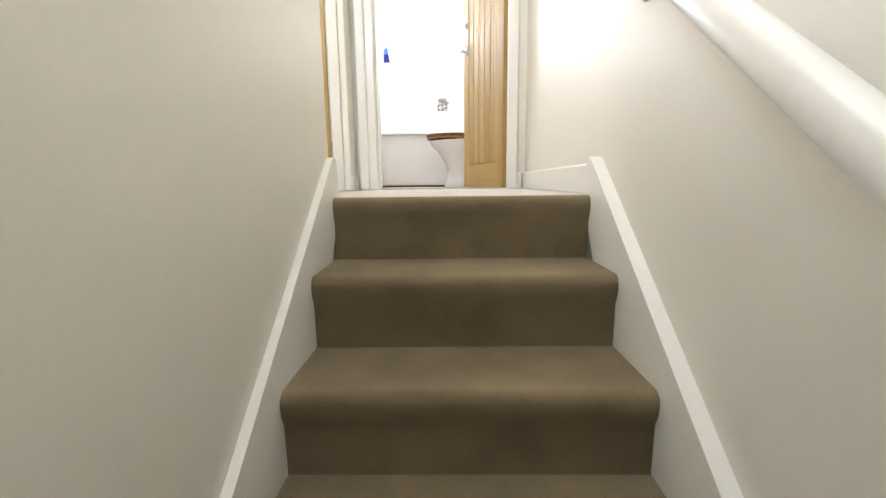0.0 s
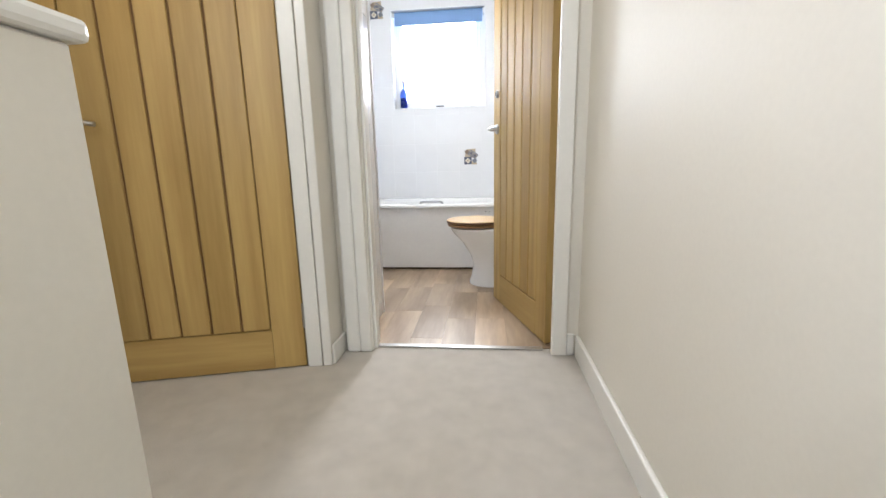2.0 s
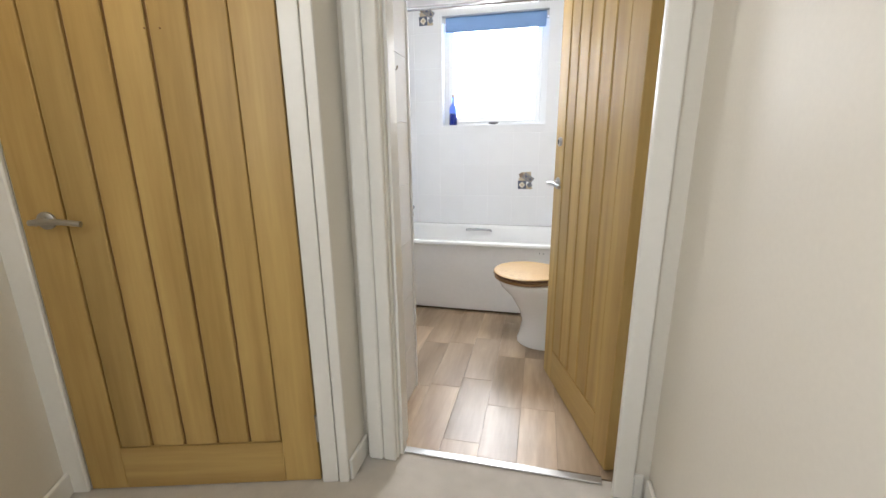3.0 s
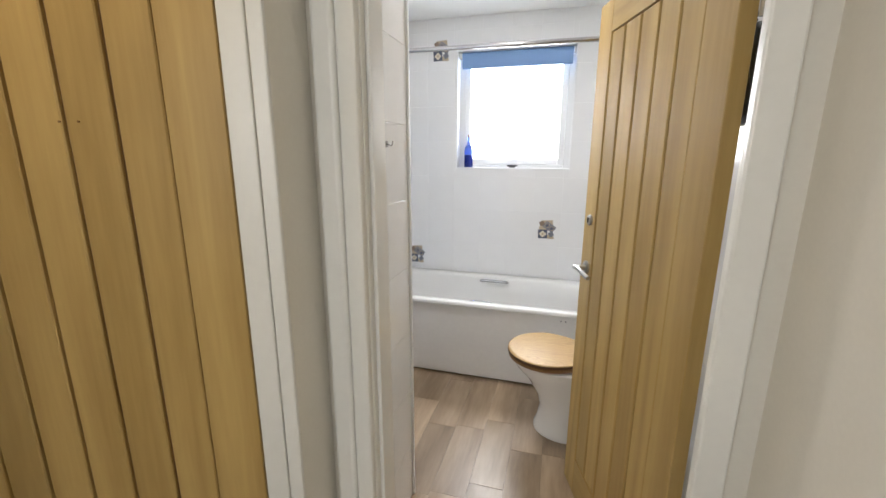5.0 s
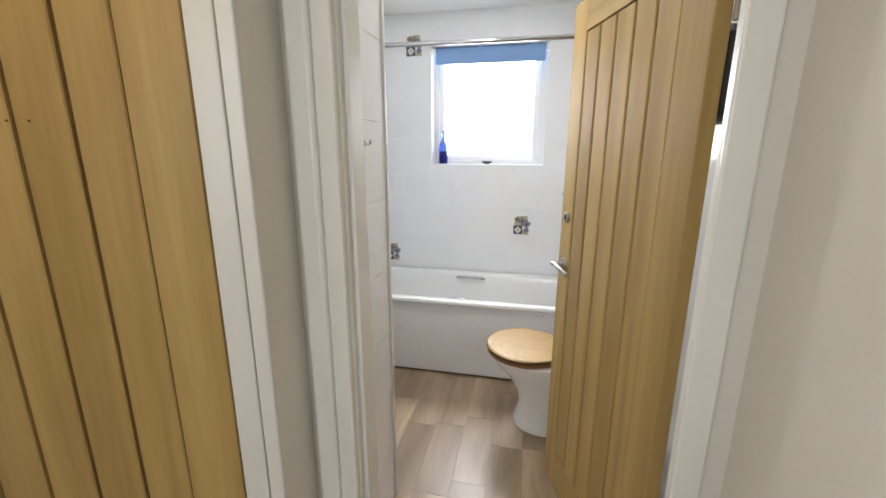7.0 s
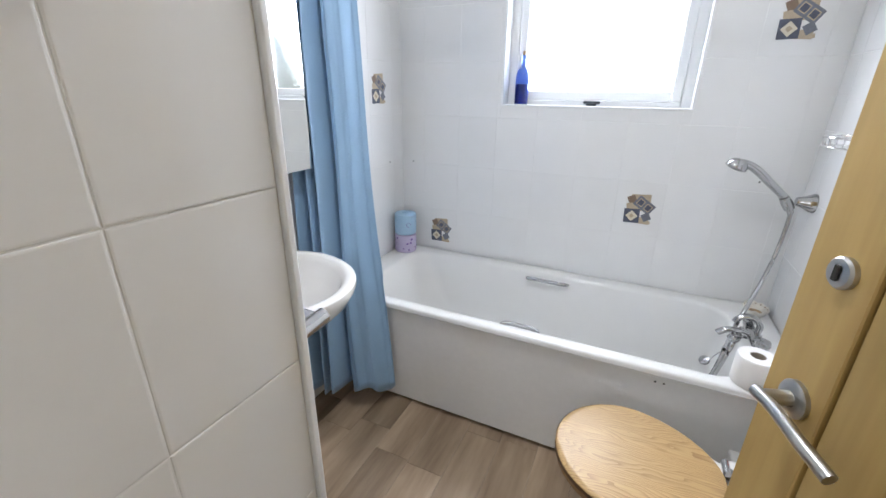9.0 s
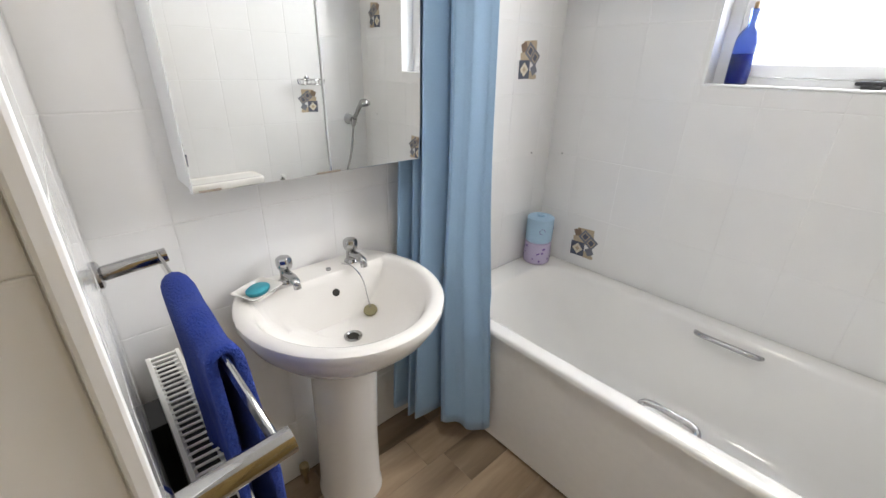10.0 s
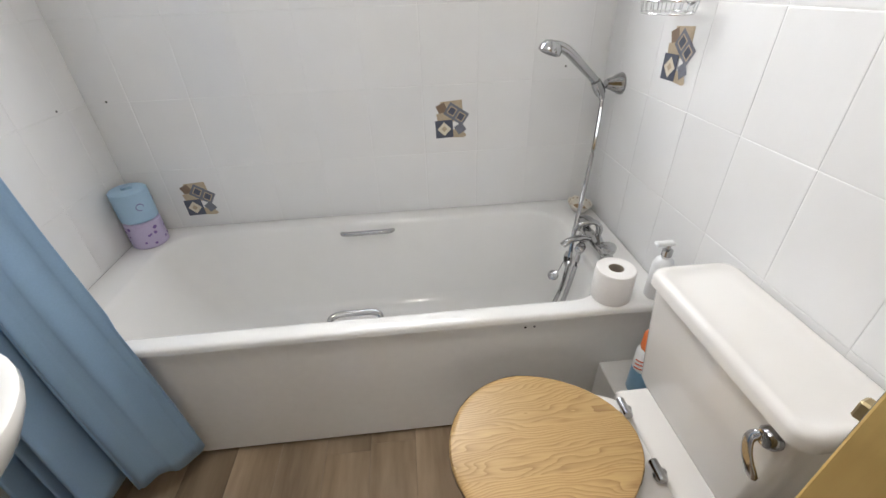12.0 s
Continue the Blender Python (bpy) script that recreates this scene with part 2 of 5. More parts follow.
def glass(name, colour, rough):
    m = bpy.data.materials.new(name)
    m.use_nodes = True
    b = m.node_tree.nodes["Principled BSDF"]
    b.inputs["Base Color"].default_value = (*colour, 1)
    b.inputs["Roughness"].default_value, b.inputs["Transmission Weight"].default_value = rough, 1.0
    b.inputs["IOR"].default_value = 1.45
    return m


M_GLASS = glass("obscure_glass", (0.97, 0.98, 1.0), 0.25)
M_BLUEGLASS = glass("blue_glass", (0.25, 0.42, 1.0), 0.05)


# ---- builders ----
def part(name, bm, material, parent=None, label="", smooth=False, kind=""):
    me = bpy.data.meshes.new(name)
    bmesh.ops.recalc_face_normals(bm, faces=bm.faces[:])
    for f in bm.faces:
        f.smooth = smooth
    bm.to_mesh(me)
    bm.free()
    for m in material if isinstance(material, (list, tuple)) else [material]:
        me.materials.append(m)
    ob = new(name, me)
    if smooth:
        me.set_sharp_from_angle(angle=radians(42))
    ob.parent = parent
    return tagged(ob, label, kind=kind)


def empty(name, label, category, group="", place=(0, 0, 0)):
    ob = new(name)
    ob.empty_display_size = 0.05
    ob.location = place
    return tagged(ob, label, category, group)


def box(bm, x0, x1, y0, y1, z0, z1, bevel=0.0, seg=1, m=None):
    r = bmesh.ops.create_cube(bm, size=1)["verts"]
    for v in r:
        v.co = Vector(((x0 + x1) / 2 + v.co.x * (x1 - x0), (y0 + y1) / 2 + v.co.y * (y1 - y0), (z0 + z1) / 2 + v.co.z * (z1 - z0)))
    if bevel:
        es = list({e for v in r for e in v.link_edges})
        out = bmesh.ops.bevel(bm, geom=es, offset=bevel, segments=seg, affect="EDGES", profile=0.5)
        r = list({v for f in out["faces"] for v in f.verts} | {v for v in r if v.is_valid})
    if m is not None:
        for v in r:
            v.co = m @ v.co
    return bm


def bx(*a, **k):
    return box(bmesh.new(), *a, **k)


def loft(bm, rings, close0=True, close1=True):
    vs = [[bm.verts.new(p) for p in ring] for ring in rings]
    n = len(vs[0])
    for a, b in zip(vs, vs[1:]):
        for i in range(n):
            bm.faces.new((a[i], a[(i + 1) % n], b[(i + 1) % n], b[i]))
    if close0:
        bm.faces.new(vs[0])
    if close1:
        bm.faces.new(list(reversed(vs[-1])))
    return bm


def circle(c, r, axis=(0, 0, 1), n=20, sx=1.0):
    t = Vector(axis).to_track_quat("Z", "Y").to_matrix()
    return [Vector(c) + t @ Vector((r * sx * math.cos(2 * math.pi * i / n), r * math.sin(2 * math.pi * i / n), 0)) for i in range(n)]


def lathe(bm, c, profile, n=24, axis=(0, 0, 1)):
    a = Vector(axis).normalized()
    return loft(bm, [circle(Vector(c) + a * h, max(r, 0.0004), axis, n) for r, h in profile])


def tube(bm, pts, r, n=10):
    pts = [Vector(p) for p in pts]
    rings = []
    for i, p in enumerate(pts):
        d = (pts[min(i + 1, len(pts) - 1)] - pts[max(i - 1, 0)]).normalized()
        ref = Vector((0, 0, 1)) if abs(d.z) < 0.9 else Vector((0, 1, 0))
        u = d.cross(ref).normalized()
        w = u.cross(d)
        rr = r[i] if isinstance(r, (list, tuple)) else r
        rings.append([p + (u * math.cos(2 * math.pi * k / n) + w * math.sin(2 * math.pi * k / n)) * rr for k in range(n)])
    return loft(bm, rings)


def spline(pts, steps=6):
    pts = [Vector(p) for p in pts]
    ext = [2 * pts[0] - pts[1]] + pts + [2 * pts[-1] - pts[-2]]
    out = []
    for i in range(1, len(ext) - 2):
        p0, p1, p2, p3 = ext[i - 1:i + 3]
        for s in range(steps):
            t = s / steps
            out.append(0.5 * ((2 * p1) + (p2 - p0) * t + (2 * p0 - 5 * p1 + 4 * p2 - p3) * t * t + (3 * p1 - p0 - 3 * p2 + p3) * t ** 3))
    return out + [pts[-1]]


def rrect(cx, cy, hx, hy, r, z, n=6):
    out = []
    for k, (sx, sy) in enumerate(((1, 1), (-1, 1), (-1, -1), (1, -1))):
        for i in range(n + 1):
            a = math.pi / 2 * (k + i / n)
            out.append(Vector((cx + sx * (hx - r) + r * math.cos(a), cy + sy * (hy - r) + r * math.sin(a), z)))
    return out


def structure(name, bm, material, label, category):
    return tagged(part(name, bm, material), label, category, kind="structure")


# ---- setting ----
# landing floor and stairs
bm = bx(-0.9, 1.80, -3.398, -2.092, -0.22, 0.0)
box(bm, -0.9, 0.832, -4.70, -3.406, -0.22, 0.0)
structure("floor_landing", bm, M_CARPET, "pale beige cut-pile carpet on the landing", "floor")
GOING, RISE, TOP_Y = 0.2295, 0.19, -3.407
stairs = empty("staircase", "straight flight of stairs with taupe fitted carpet", "stairs", place=(1.333, TOP_Y, 0))
stairs["kind"] = "structure"


def stair(i):
    y1, z1 = TOP_Y - GOING * i, -RISE * i
    prof = [(y1 + (GOING if i else 0.0082), z1), (y1 + 0.008, z1)]
    for k in range(6):
        a = math.pi / 2 * k / 5
        prof.append((y1 + 0.008 - 0.024 * math.sin(a), z1 - 0.024 + 0.024 * math.cos(a)))
    prof += [(y1 - 0.014, z1 - 0.05), (y1 - 0.003, z1 - 0.075), (y1 - 0.001, z1 - RISE - 0.012), (y1 + (GOING if i else 0.0082), z1 - RISE - 0.012)]
    b = bmesh.new()
    loft(b, [[Vector((x, y, z)) for y, z in prof] for x in (0.946, 1.14, 1.333, 1.525, 1.720)])
    ob = part("step", b, M_STAIR, stairs, smooth=True)
    ob.matrix_parent_inverse = Matrix.Translation((-1.333, -TOP_Y, 0))


for i in range(0, 13):
    stair(i)
structure("floor_hall", bx(0.832, 1.95, -7.6, TOP_Y - GOING * 12, -2.62, -2.47), M_STAIR, "carpeted floor at the foot of the stairs", "floor")

# walls of the landing and stairwell
structure("wall_landing_side", bx(1.756, 1.95, -7.6, -2.094, -2.6, 2.42), M_WALL, "cream painted plaster wall along stairs and landing", "wall")
structure("wall_stair_end", bx(0.80, 1.95, -7.75, -7.602, -2.6, 2.42), M_WALL, "cream painted end wall of the stairwell", "wall")
structure("wall_stair_half", bx(0.832, 0.931, -7.6, -3.365, -2.6, 0.925, 0.004), M_WALL, "cream half-height wall beside the stairs", "wall")
cap = structure("trim_half_wall_cap", bx(0.820, 0.943, -7.6, -3.350, 0.926, 0.952, 0.008, 2), M_TRIM, "white wooden capping on the half wall", "trim")
structure("wall_landing_back", bx(0.30, 0.830, -4.83, -4.702, -0.22, 2.42), M_WALL, "cream painted rear wall of the landing", "wall")
structure("wall_stair_upper", bx(0.832, 0.931, -7.6, -4.702, 0.954, 2.42), M_WALL, "cream wall above the lower stairs", "wall")


def frame_matrix(origin, u):
    u = Vector(u).normalized()
    return Matrix(((u.x, -u.y, 0, origin[0]), (u.y, u.x, 0, origin[1]), (0, 0, 1, 0), (0, 0, 0, 1)))


# side wall of the landing with its window opening (u along the wall, v outwards)
side = frame_matrix(LEFT_P, LEFT_D)
b = bmesh.new()
for u0, u1, z0, z1 in ((-0.1, 1.40, -0.2, 2.42), (2.30, 2.35, -0.2, 2.42), (1.40, 2.30, -0.2, 0.95), (1.40, 2.30, 2.09, 2.42)):
    box(b, u0, u1, -0.14, 0.0, z0, z1, m=side)
structure("wall_landing_left", b, M_WALL, "cream painted side wall of the landing with a window", "wall")
b = bmesh.new()
for u0, u1, z0, z1 in ((1.40, 1.45, 0.95, 2.09), (2.25, 2.30, 0.95, 2.09), (1.45, 2.25, 0.95, 1.00), (1.45, 2.25, 2.04, 2.09)):
    box(b, u0, u1, -0.07, -0.01, z0, z1, m=side)
structure("window_2", b, M_PVC, "white framed window of the landing", "window")
structure("baseboard_landing_left", bx(-0.002, 2.2, 0.001, 0.017, 0.0, 0.085, 0.004, m=side), M_TRIM, "white painted skirting board", "skirting")

# the angled wall with the closed oak door: u runs from the corner, v = -wards out
COR = Vector((0.772, -2.280))
ANG = frame_matrix(COR, (-math.cos(radians(15.7)), -math.sin(radians(15.7))))
U0, U1, DH = 0.128, 0.128 + 0.792, 1.94
b = bmesh.new()
for u0, u1, z0, z1 in ((0.030, U0 - 0.012, 0, 2.42), (U1 + 0.012, 1.15, 0, 2.42), (U0 - 0.012, U1 + 0.012, DH + 0.02, 2.42)):
    box(b, u0, u1, -0.10, -0.014, z0, z1, m=ANG)
structure("wall_cupboard", b, M_WALL, "cream angled wall around the closed oak door", "wall")
b = bmesh.new()
box(b, U0 - 0.062, U0 - 0.006, -0.014, 0.004, 0, DH + 0.062, 0.004, 2, m=ANG)
box(b, 0.028, U0 - 0.0655, -0.014, 0.007, 0, DH + 0.104, 0.004, 2, m=ANG)
box(b, U1 + 0.006, U1 + 0.078, -0.014, 0.004, 0, DH + 0.086, 0.004, 1, m=ANG)
box(b, U0 - 0.006, U1 + 0.006, -0.014, 0.004, DH + 0.012, DH + 0.086, 0.004, 1, m=ANG)
box(b, U0 - 0.012, U0 - 0.002, -0.10, -0.014, 0, DH + 0.012, m=ANG)
box(b, U1 + 0.002, U1 + 0.012, -0.10, -0.014, 0, DH + 0.012, m=ANG)
structure("trim_cupboard_frame", b, M_TRIM, "white gloss door frame and architrave", "door frame")
# little return between the two doors
structure("wall_return", bx(0.66, 0.744, -2.284, -2.142, 0, 2.42), M_WALL, "cream painted return between two doors", "wall")
structure("baseboard_return", bx(0.745, 0.757, -2.284, -2.142, 0, 0.085, 0.004), M_TRIM, "white painted skirting board", "skirting")

# wall with the bathroom doorway
OX0, OX1, OH = 0.880, 1.645, 1.925
b = bmesh.new()
for x0, x1, z0, z1 in ((0.66, OX0 - 0.014, 0, 2.42), (OX1 + 0.049, 1.95, 0, 2.42), (OX0 - 0.014, OX1 + 0.049, OH + 0.014, 2.42)):
    box(b, x0, x1, -2.140, -2.040, z0, z1)
structure("wall_bathroom_door", b, M_WALL, "cream painted wall around the bathroom doorway", "wall")
b = bmesh.new()
box(b, 0.7690, 0.827, -2.1740, -2.1405, 0, OH + 0.11, 0.012, 4)
box(b, 0.8275, OX0 - 0.004, -2.1660, -2.1405, 0, OH + 0.062, 0.006, 2)
box(b, OX1, 1.706, -2.1600, -2.1405, 0, OH + 0.085, 0.005, 2)
box(b, OX0 - 0.004, OX1 + 0.004, -2.1600, -2.1405, OH + 0.004, OH + 0.085, 0.005, 2)
box(b, OX0 - 0.014, OX0, -2.1450, -2.0250, 0, OH, 0.002)
box(b, OX1 + 0.002, OX1 + 0.046, -2.1404, -2.1250, 0, OH, 0.002)
box(b, OX0, OX1 + 0.046, -2.1400, -2.0250, OH + 0.001, OH + 0.0138, 0.001)
box(b, OX0, OX0 + 0.012, -2.1250, -2.0850, 0, OH - 0.012, 0.002)
box(b, OX1 + 0.040, OX1 + 0.0488, -2.1248, -2.0400, 0, OH, 0.001)
box(b, OX0, OX1, -2.1250, -2.0850, OH - 0.012, OH, 0.002)
structure("trim_bathroom_frame", b, M_TRIM, "white gloss door lining and architrave", "door frame")
structure("threshold_bar", bx(OX0 + 0.012, 1.618, -2.115, -2.085, 0.002, 0.008, 0.002), M_SATIN, "satin metal threshold strip in the doorway", "threshold")
structure("baseboard_landing_side", bx(1.740, 1.7555, -3.35, -2.161, 0, 0.095, 0.005, 2), M_TRIM, "white painted skirting board", "skirting")
structure("baseboard_door_side", bx(1.7065, 1.739, -2.1520, -2.1405, 0, 0.095, 0.004), M_TRIM, "white painted skirting board", "skirting")
structure("ceiling_landing", bx(-1.0, 1.95, -7.7, -2.042, 2.421, 2.52), M_CEIL, "white painted landing ceiling", "ceiling")


# stair strings
def string(x0, x1, y_end):
    b = bmesh.new()
    k = RISE / GOING
    y2 = TOP_Y - GOING * 12.5
    top = lambda y: (y - TOP_Y) * k + 0.105
    poly = [(y2, top(y2) - 0.40), (y2, top(y2)), (y_end - 0.05, top(y_end - 0.05)), (y_end - 0.025, top(y_end - 0.05) + 0.006),
            (y_end - 0.006, top(y_end - 0.05) - 0.012), (y_end, top(y_end - 0.05) - 0.05), (y_end, -0.02), (TOP_Y - 0.2, -0.42)]
    return loft(b, [[Vector((x, y, z)) for y, z in poly] for x in (x0, x1)])


structure("trim_string_wall", string(1.721, 1.7555, -3.355), M_STRING, "cream gloss stair string against the wall", "trim")
structure("trim_string_half", string(0.932, 0.953, -3.345), M_STRING, "cream gloss stair string against the half wall", "trim")

# bathroom shell
WX0, WX1, WZ0, WZ1 = 0.557, 1.375, 1.305, 2.122     # window opening
b = bmesh.new()
for x0, x1, z0, z1 in ((-0.12, WX0, 0, 2.36), (WX1, 1.95, 0, 2.36), (WX0, WX1, 0, WZ0), (WX0, WX1, WZ1, 2.36)):
    box(b, x0, x1, 0.0012, 0.22, z0, z1)
wall_back = structure("wall_back", b, M_GROUT, "white tiled wall behind the bath with a window", "wall")
wall_left = structure("wall_left", bx(-0.12, -0.0012, -1.78, 0.0015, 0, 2.36), M_GROUT, "white tiled wall behind the basin", "wall")
wall_right = structure("wall_right", bx(1.8112, 1.95, -2.038, 0.0015, 0, 2.36), M_GROUT, "white tiled wall behind the toilet", "wall")
wall_towel = structure("wall_towel", bx(-0.0010, 0.8028, -1.80, -1.6612, 0, 2.36), M_GROUT, "white tiled wall above the radiator", "wall")
wall_entry = structure("wall_entry", bx(0.70, 0.8038, -2.038, -1.802, 0, 2.36), M_GROUT, "white tiled wall beside the doorway", "wall")
structure("wall_cupboard_back", bx(-0.12, 0.698, -1.96, -1.802, 0, 2.36), M_WALL, "plain wall closing the bathroom", "wall")
structure("ceiling_bathroom", bx(-0.12, 1.95, -2.038, 0.22, 2.335, 2.42), M_CEIL, "white painted bathroom ceiling", "ceiling")
floor_bath = structure("floor_bathroom", bx(-0.005, 1.816, -2.090, 0.006, -0.2, -0.004), M_JOINT_SHADE, "wood-look plank floor of the bathroom", "floor")
structure("trim_tile_edge", bx(0.7985, 0.812, -1.668, -1.655, 0.0, 2.334, 0.003, 2), M_PVC, "white plastic tile edging strip", "trim")

# window: lining, frame, sash, pane, handle
win = empty("window_1", "white framed window with obscure glass and deep sill", "window", place=(0.966, 0.1, WZ0))
win["kind"] = "structure"


def wpart(name, bm, m, label="", parent=None):
    ob = part(name, bm, m, parent or win, label)
    ob.matrix_parent_inverse = Matrix.Translation((-0.966, -0.1, -WZ0))
    return ob


b = bmesh.new()
box(b, WX0, WX0 + 0.008, -0.002, 0.085, WZ0 + 0.008, WZ1)
box(b, WX1 - 0.008, WX1, -0.002, 0.085, WZ0 + 0.008, WZ1)
box(b, WX0, WX1, -0.002, 0.085, WZ1 - 0.008, WZ1)
wpart("reveal", b, M_PVC)
wpart("window_sill", bx(WX0, WX1, -0.004, 0.085, WZ0, WZ0 + 0.008, 0.002), M_PVC)
b = bmesh.new()
for x0, x1, z0, z1 in ((WX0, 0.605, WZ0, WZ1), (1.327, WX1, WZ0, WZ1), (0.605, 1.327, WZ0, 1.335), (0.605, 1.327, 2.09, WZ1)):
    box(b, x0, x1, 0.085, 0.15, z0, z1, 0.003)
wpart("window_frame", b, M_PVC)
b = bmesh.new()
for x0, x1, z0, z1 in ((0.606, 0.645, 1.336, 2.089), (1.287, 1.326, 1.336, 2.089), (0.645, 1.287, 1.336, 1.376), (0.645, 1.287, 2.05, 2.089)):
    box(b, x0, x1, 0.078, 0.140, z0, z1, 0.004)
wpart("sash", b, M_PVC)
pane = wpart("pane", bx(0.646, 1.286, 0.108, 0.116, 1.377, 2.049), M_GLASS)
pane.visible_shadow = False
b = bx(0.93, 1.005, 0.058, 0.078, 1.322, 1.333, 0.003)
box(b, 0.945, 0.99, 0.050, 0.064, 1.312, 1.324, 0.003)
wpart("window_handle", b, M_BLACK, "black window handle")


# ---- doors ----
def plank_door(name, width, height, m, label, handle_at, handed, thumb_z=None):
    """A boarded oak door. Local x runs from the hinge to the lock edge, -y is the face towards the landing."""
    d = empty(name, label, "door")
    d["kind"] = "structure"
    d.matrix_world = m
    T = 0.040
    sw, tr, br = 0.122 if width > 0.75 else 0.105, 0.105, 0.160
    part("stile", bx(0, sw, 0, T, 0.006, height, 0.002), M_OAK, d)
    part("stile", bx(width - sw, width, 0, T, 0.006, height, 0.002), M_OAK, d)
    part("rail", bx(sw + 0.0005, width - sw - 0.0005, 0.0004, T, height - tr, height, 0.001), M_OAK_H, d)
    part("rail", bx(sw + 0.0005, width - sw - 0.0005, 0.0004, T, 0.006, 0.006 + br, 0.001), M_OAK_H, d)
    # core coloured darker than the boards, which paints shade into the grooves
    part("core", bx(sw + 0.001, width - sw - 0.001, 0.013, 0.027, 0.006 + br, height - tr), M_OAKSHADE, d)
    n, gap = 5, 0.0095
    w = (width - 2 * sw) / n
    for i in range(n):
        b = bmesh.new()
        x0, x1 = sw + i * w + gap / 2, sw + (i + 1) * w - gap / 2
        box(b, x0, x1, 0.002, 0.038, 0.006 + br + 0.004, height - tr - 0.004, 0.003)
        part("plank", b, M_OAK, d)
    hx = width - (0.074 if width > 0.75 else 0.062)
    for side_y, sgn in ((0.0, -1), (T, 1)):
        h = part("door_handle", lathe(bmesh.new(), (hx, side_y, handle_at), ((0.026, 0), (0.026, 0.006), (0.024, 0.008), (0.011, 0.009), (0.010, 0.042)), 22, (0, sgn, 0)), M_SATIN, d, "satin chrome lever handle", True)
        y = side_y + sgn * 0.044
        part("lever", tube(bmesh.new(), spline([(hx + 0.012, y, handle_at), (hx - 0.03, y, handle_at + 0.003), (hx - 0.08, y + sgn * 0.002, handle_at + 0.001), (hx - 0.125, y - sgn * 0.003, handle_at - 0.006)], 4), 0.0085, 10), M_SATIN, h, smooth=True)
    if thumb_z:
        for side_y, sgn in ((0.0, -1), (T, 1)):
            t = part("thumb_turn", lathe(bmesh.new(), (hx, side_y, thumb_z), ((0.020, 0), (0.020, 0.006), (0.017, 0.009), (0.006, 0.0095)), 22, (0, sgn, 0)), M_SATIN, d, "satin chrome thumb turn", True)
            part("slot", bx(hx - 0.004, hx + 0.004, side_y + sgn * 0.0095, side_y + sgn * 0.0125, thumb_z - 0.010, thumb_z + 0.010, 0.001), M_HOLE, t)
    part("latch", bx(width + 0.0005, width + 0.010, 0.013, 0.026, handle_at + 0.002, handle_at + 0.022, 0.002), M_BRASS, d, "brass latch bolt")
    part("latch_plate", bx(width, width + 0.0015, 0.008, 0.032, handle_at - 0.06, handle_at + 0.06), M_SATIN, d)
    for hz in (0.22, height - 0.19):
        hg = bmesh.new()
        lathe(hg, (-0.004, handed, hz - 0.05), ((0.006, 0), (0.006, 0.1)), 10)
        part("hinge", hg, M_SATIN, d)
    return d


# closed oak door in the angled wall: hinge beside the corner
hinge = ANG @ Vector((U0 + 0.001, -0.0, 0))
# the face towards the landing is local -y, so the leaf is mirrored about its hinge edge
def closed_door():
    d = plank_door("door_1", 0.790, DH, Matrix.Identity(4), "closed oak boarded cupboard door with lever handle", 0.957, -0.003)
    for o in d.children_recursive:
        if o.type == "MESH":
            o.data.transform(Matrix.Diagonal((-1, 1, 1, 1)))
            o.data.flip_normals()
    d.matrix_world = pose(hinge.x, hinge.y, 0, 0, 0, 15.7)
    d.location = Vector((hinge.x, hinge.y, 0)) + Vector((0.2706 * -1, 0.9627, 0)) * 0.004
    return d


closed_door()
BANG = 90 + 17.3
plank_door("door_2", 0.709, 1.905, pose(1.632, -2.050, 0, 0, 0, BANG) @ Matrix.Translation((0, -0.04, 0)), "open oak boarded bathroom door with satin handle", 0.985, -0.004, 1.168)


# ---- landing things ----
rail = empty("handrail", "white painted wooden handrail on metal wall brackets", "handrail", place=(1.68, -3.5, 0.7))


def at(ob, thing):
    ob.matrix_parent_inverse = Matrix.Translation(-thing.location)
    return ob


def handrail():
    k = RISE / GOING
    d = Vector((0, -1, -k)).normalized()
    nrm = Vector((0, -k, 1)).normalized()
    sec = []
    for i in range(16):
        a = 2 * math.pi * i / 16
        ca, sa = math.cos(a), math.sin(a)
        sec.append((0.024 * math.copysign(abs(ca) ** 0.8, ca), 0.029 * math.copysign(abs(sa) ** 0.7, sa)))
    start = Vector((1.680, -3.510, 0.700))
    rings = []
    for s, f in ((0, 0.35), (0.004, 0.72), (0.012, 0.92), (0.025, 1.0), (1.0, 1.0), (2.2, 1.0), (2.6, 1.0)):
        rings.append([start + d * s + Vector((x * f, 0, 0)) + nrm * (z * f) for x, z in sec])
    at(part("rail", loft(bmesh.new(), rings), M_STRING, rail, smooth=True), rail)
    for s in (0.215, 1.35, 2.4):
        p = start + d * s - nrm * 0.029
        w = Vector((1.7555, p.y + 0.024, p.z - 0.078))
        br = at(part("bracket", tube(bmesh.new(), spline([p, p + Vector((0.002, 0.016, -0.032)), p + Vector((0.010, 0.016, -0.048)), p + Vector((0.034, 0.022, -0.066)), w], 5), 0.006, 10), M_SATIN, rail, "bent metal bracket", True), rail)
        ro = part("rose", lathe(bmesh.new(), w, ((0.022, 0), (0.020, 0.008), (0.010, 0.014)), 16, (-1, 0, 0)), M_TRIM, br, smooth=True)


handrail()

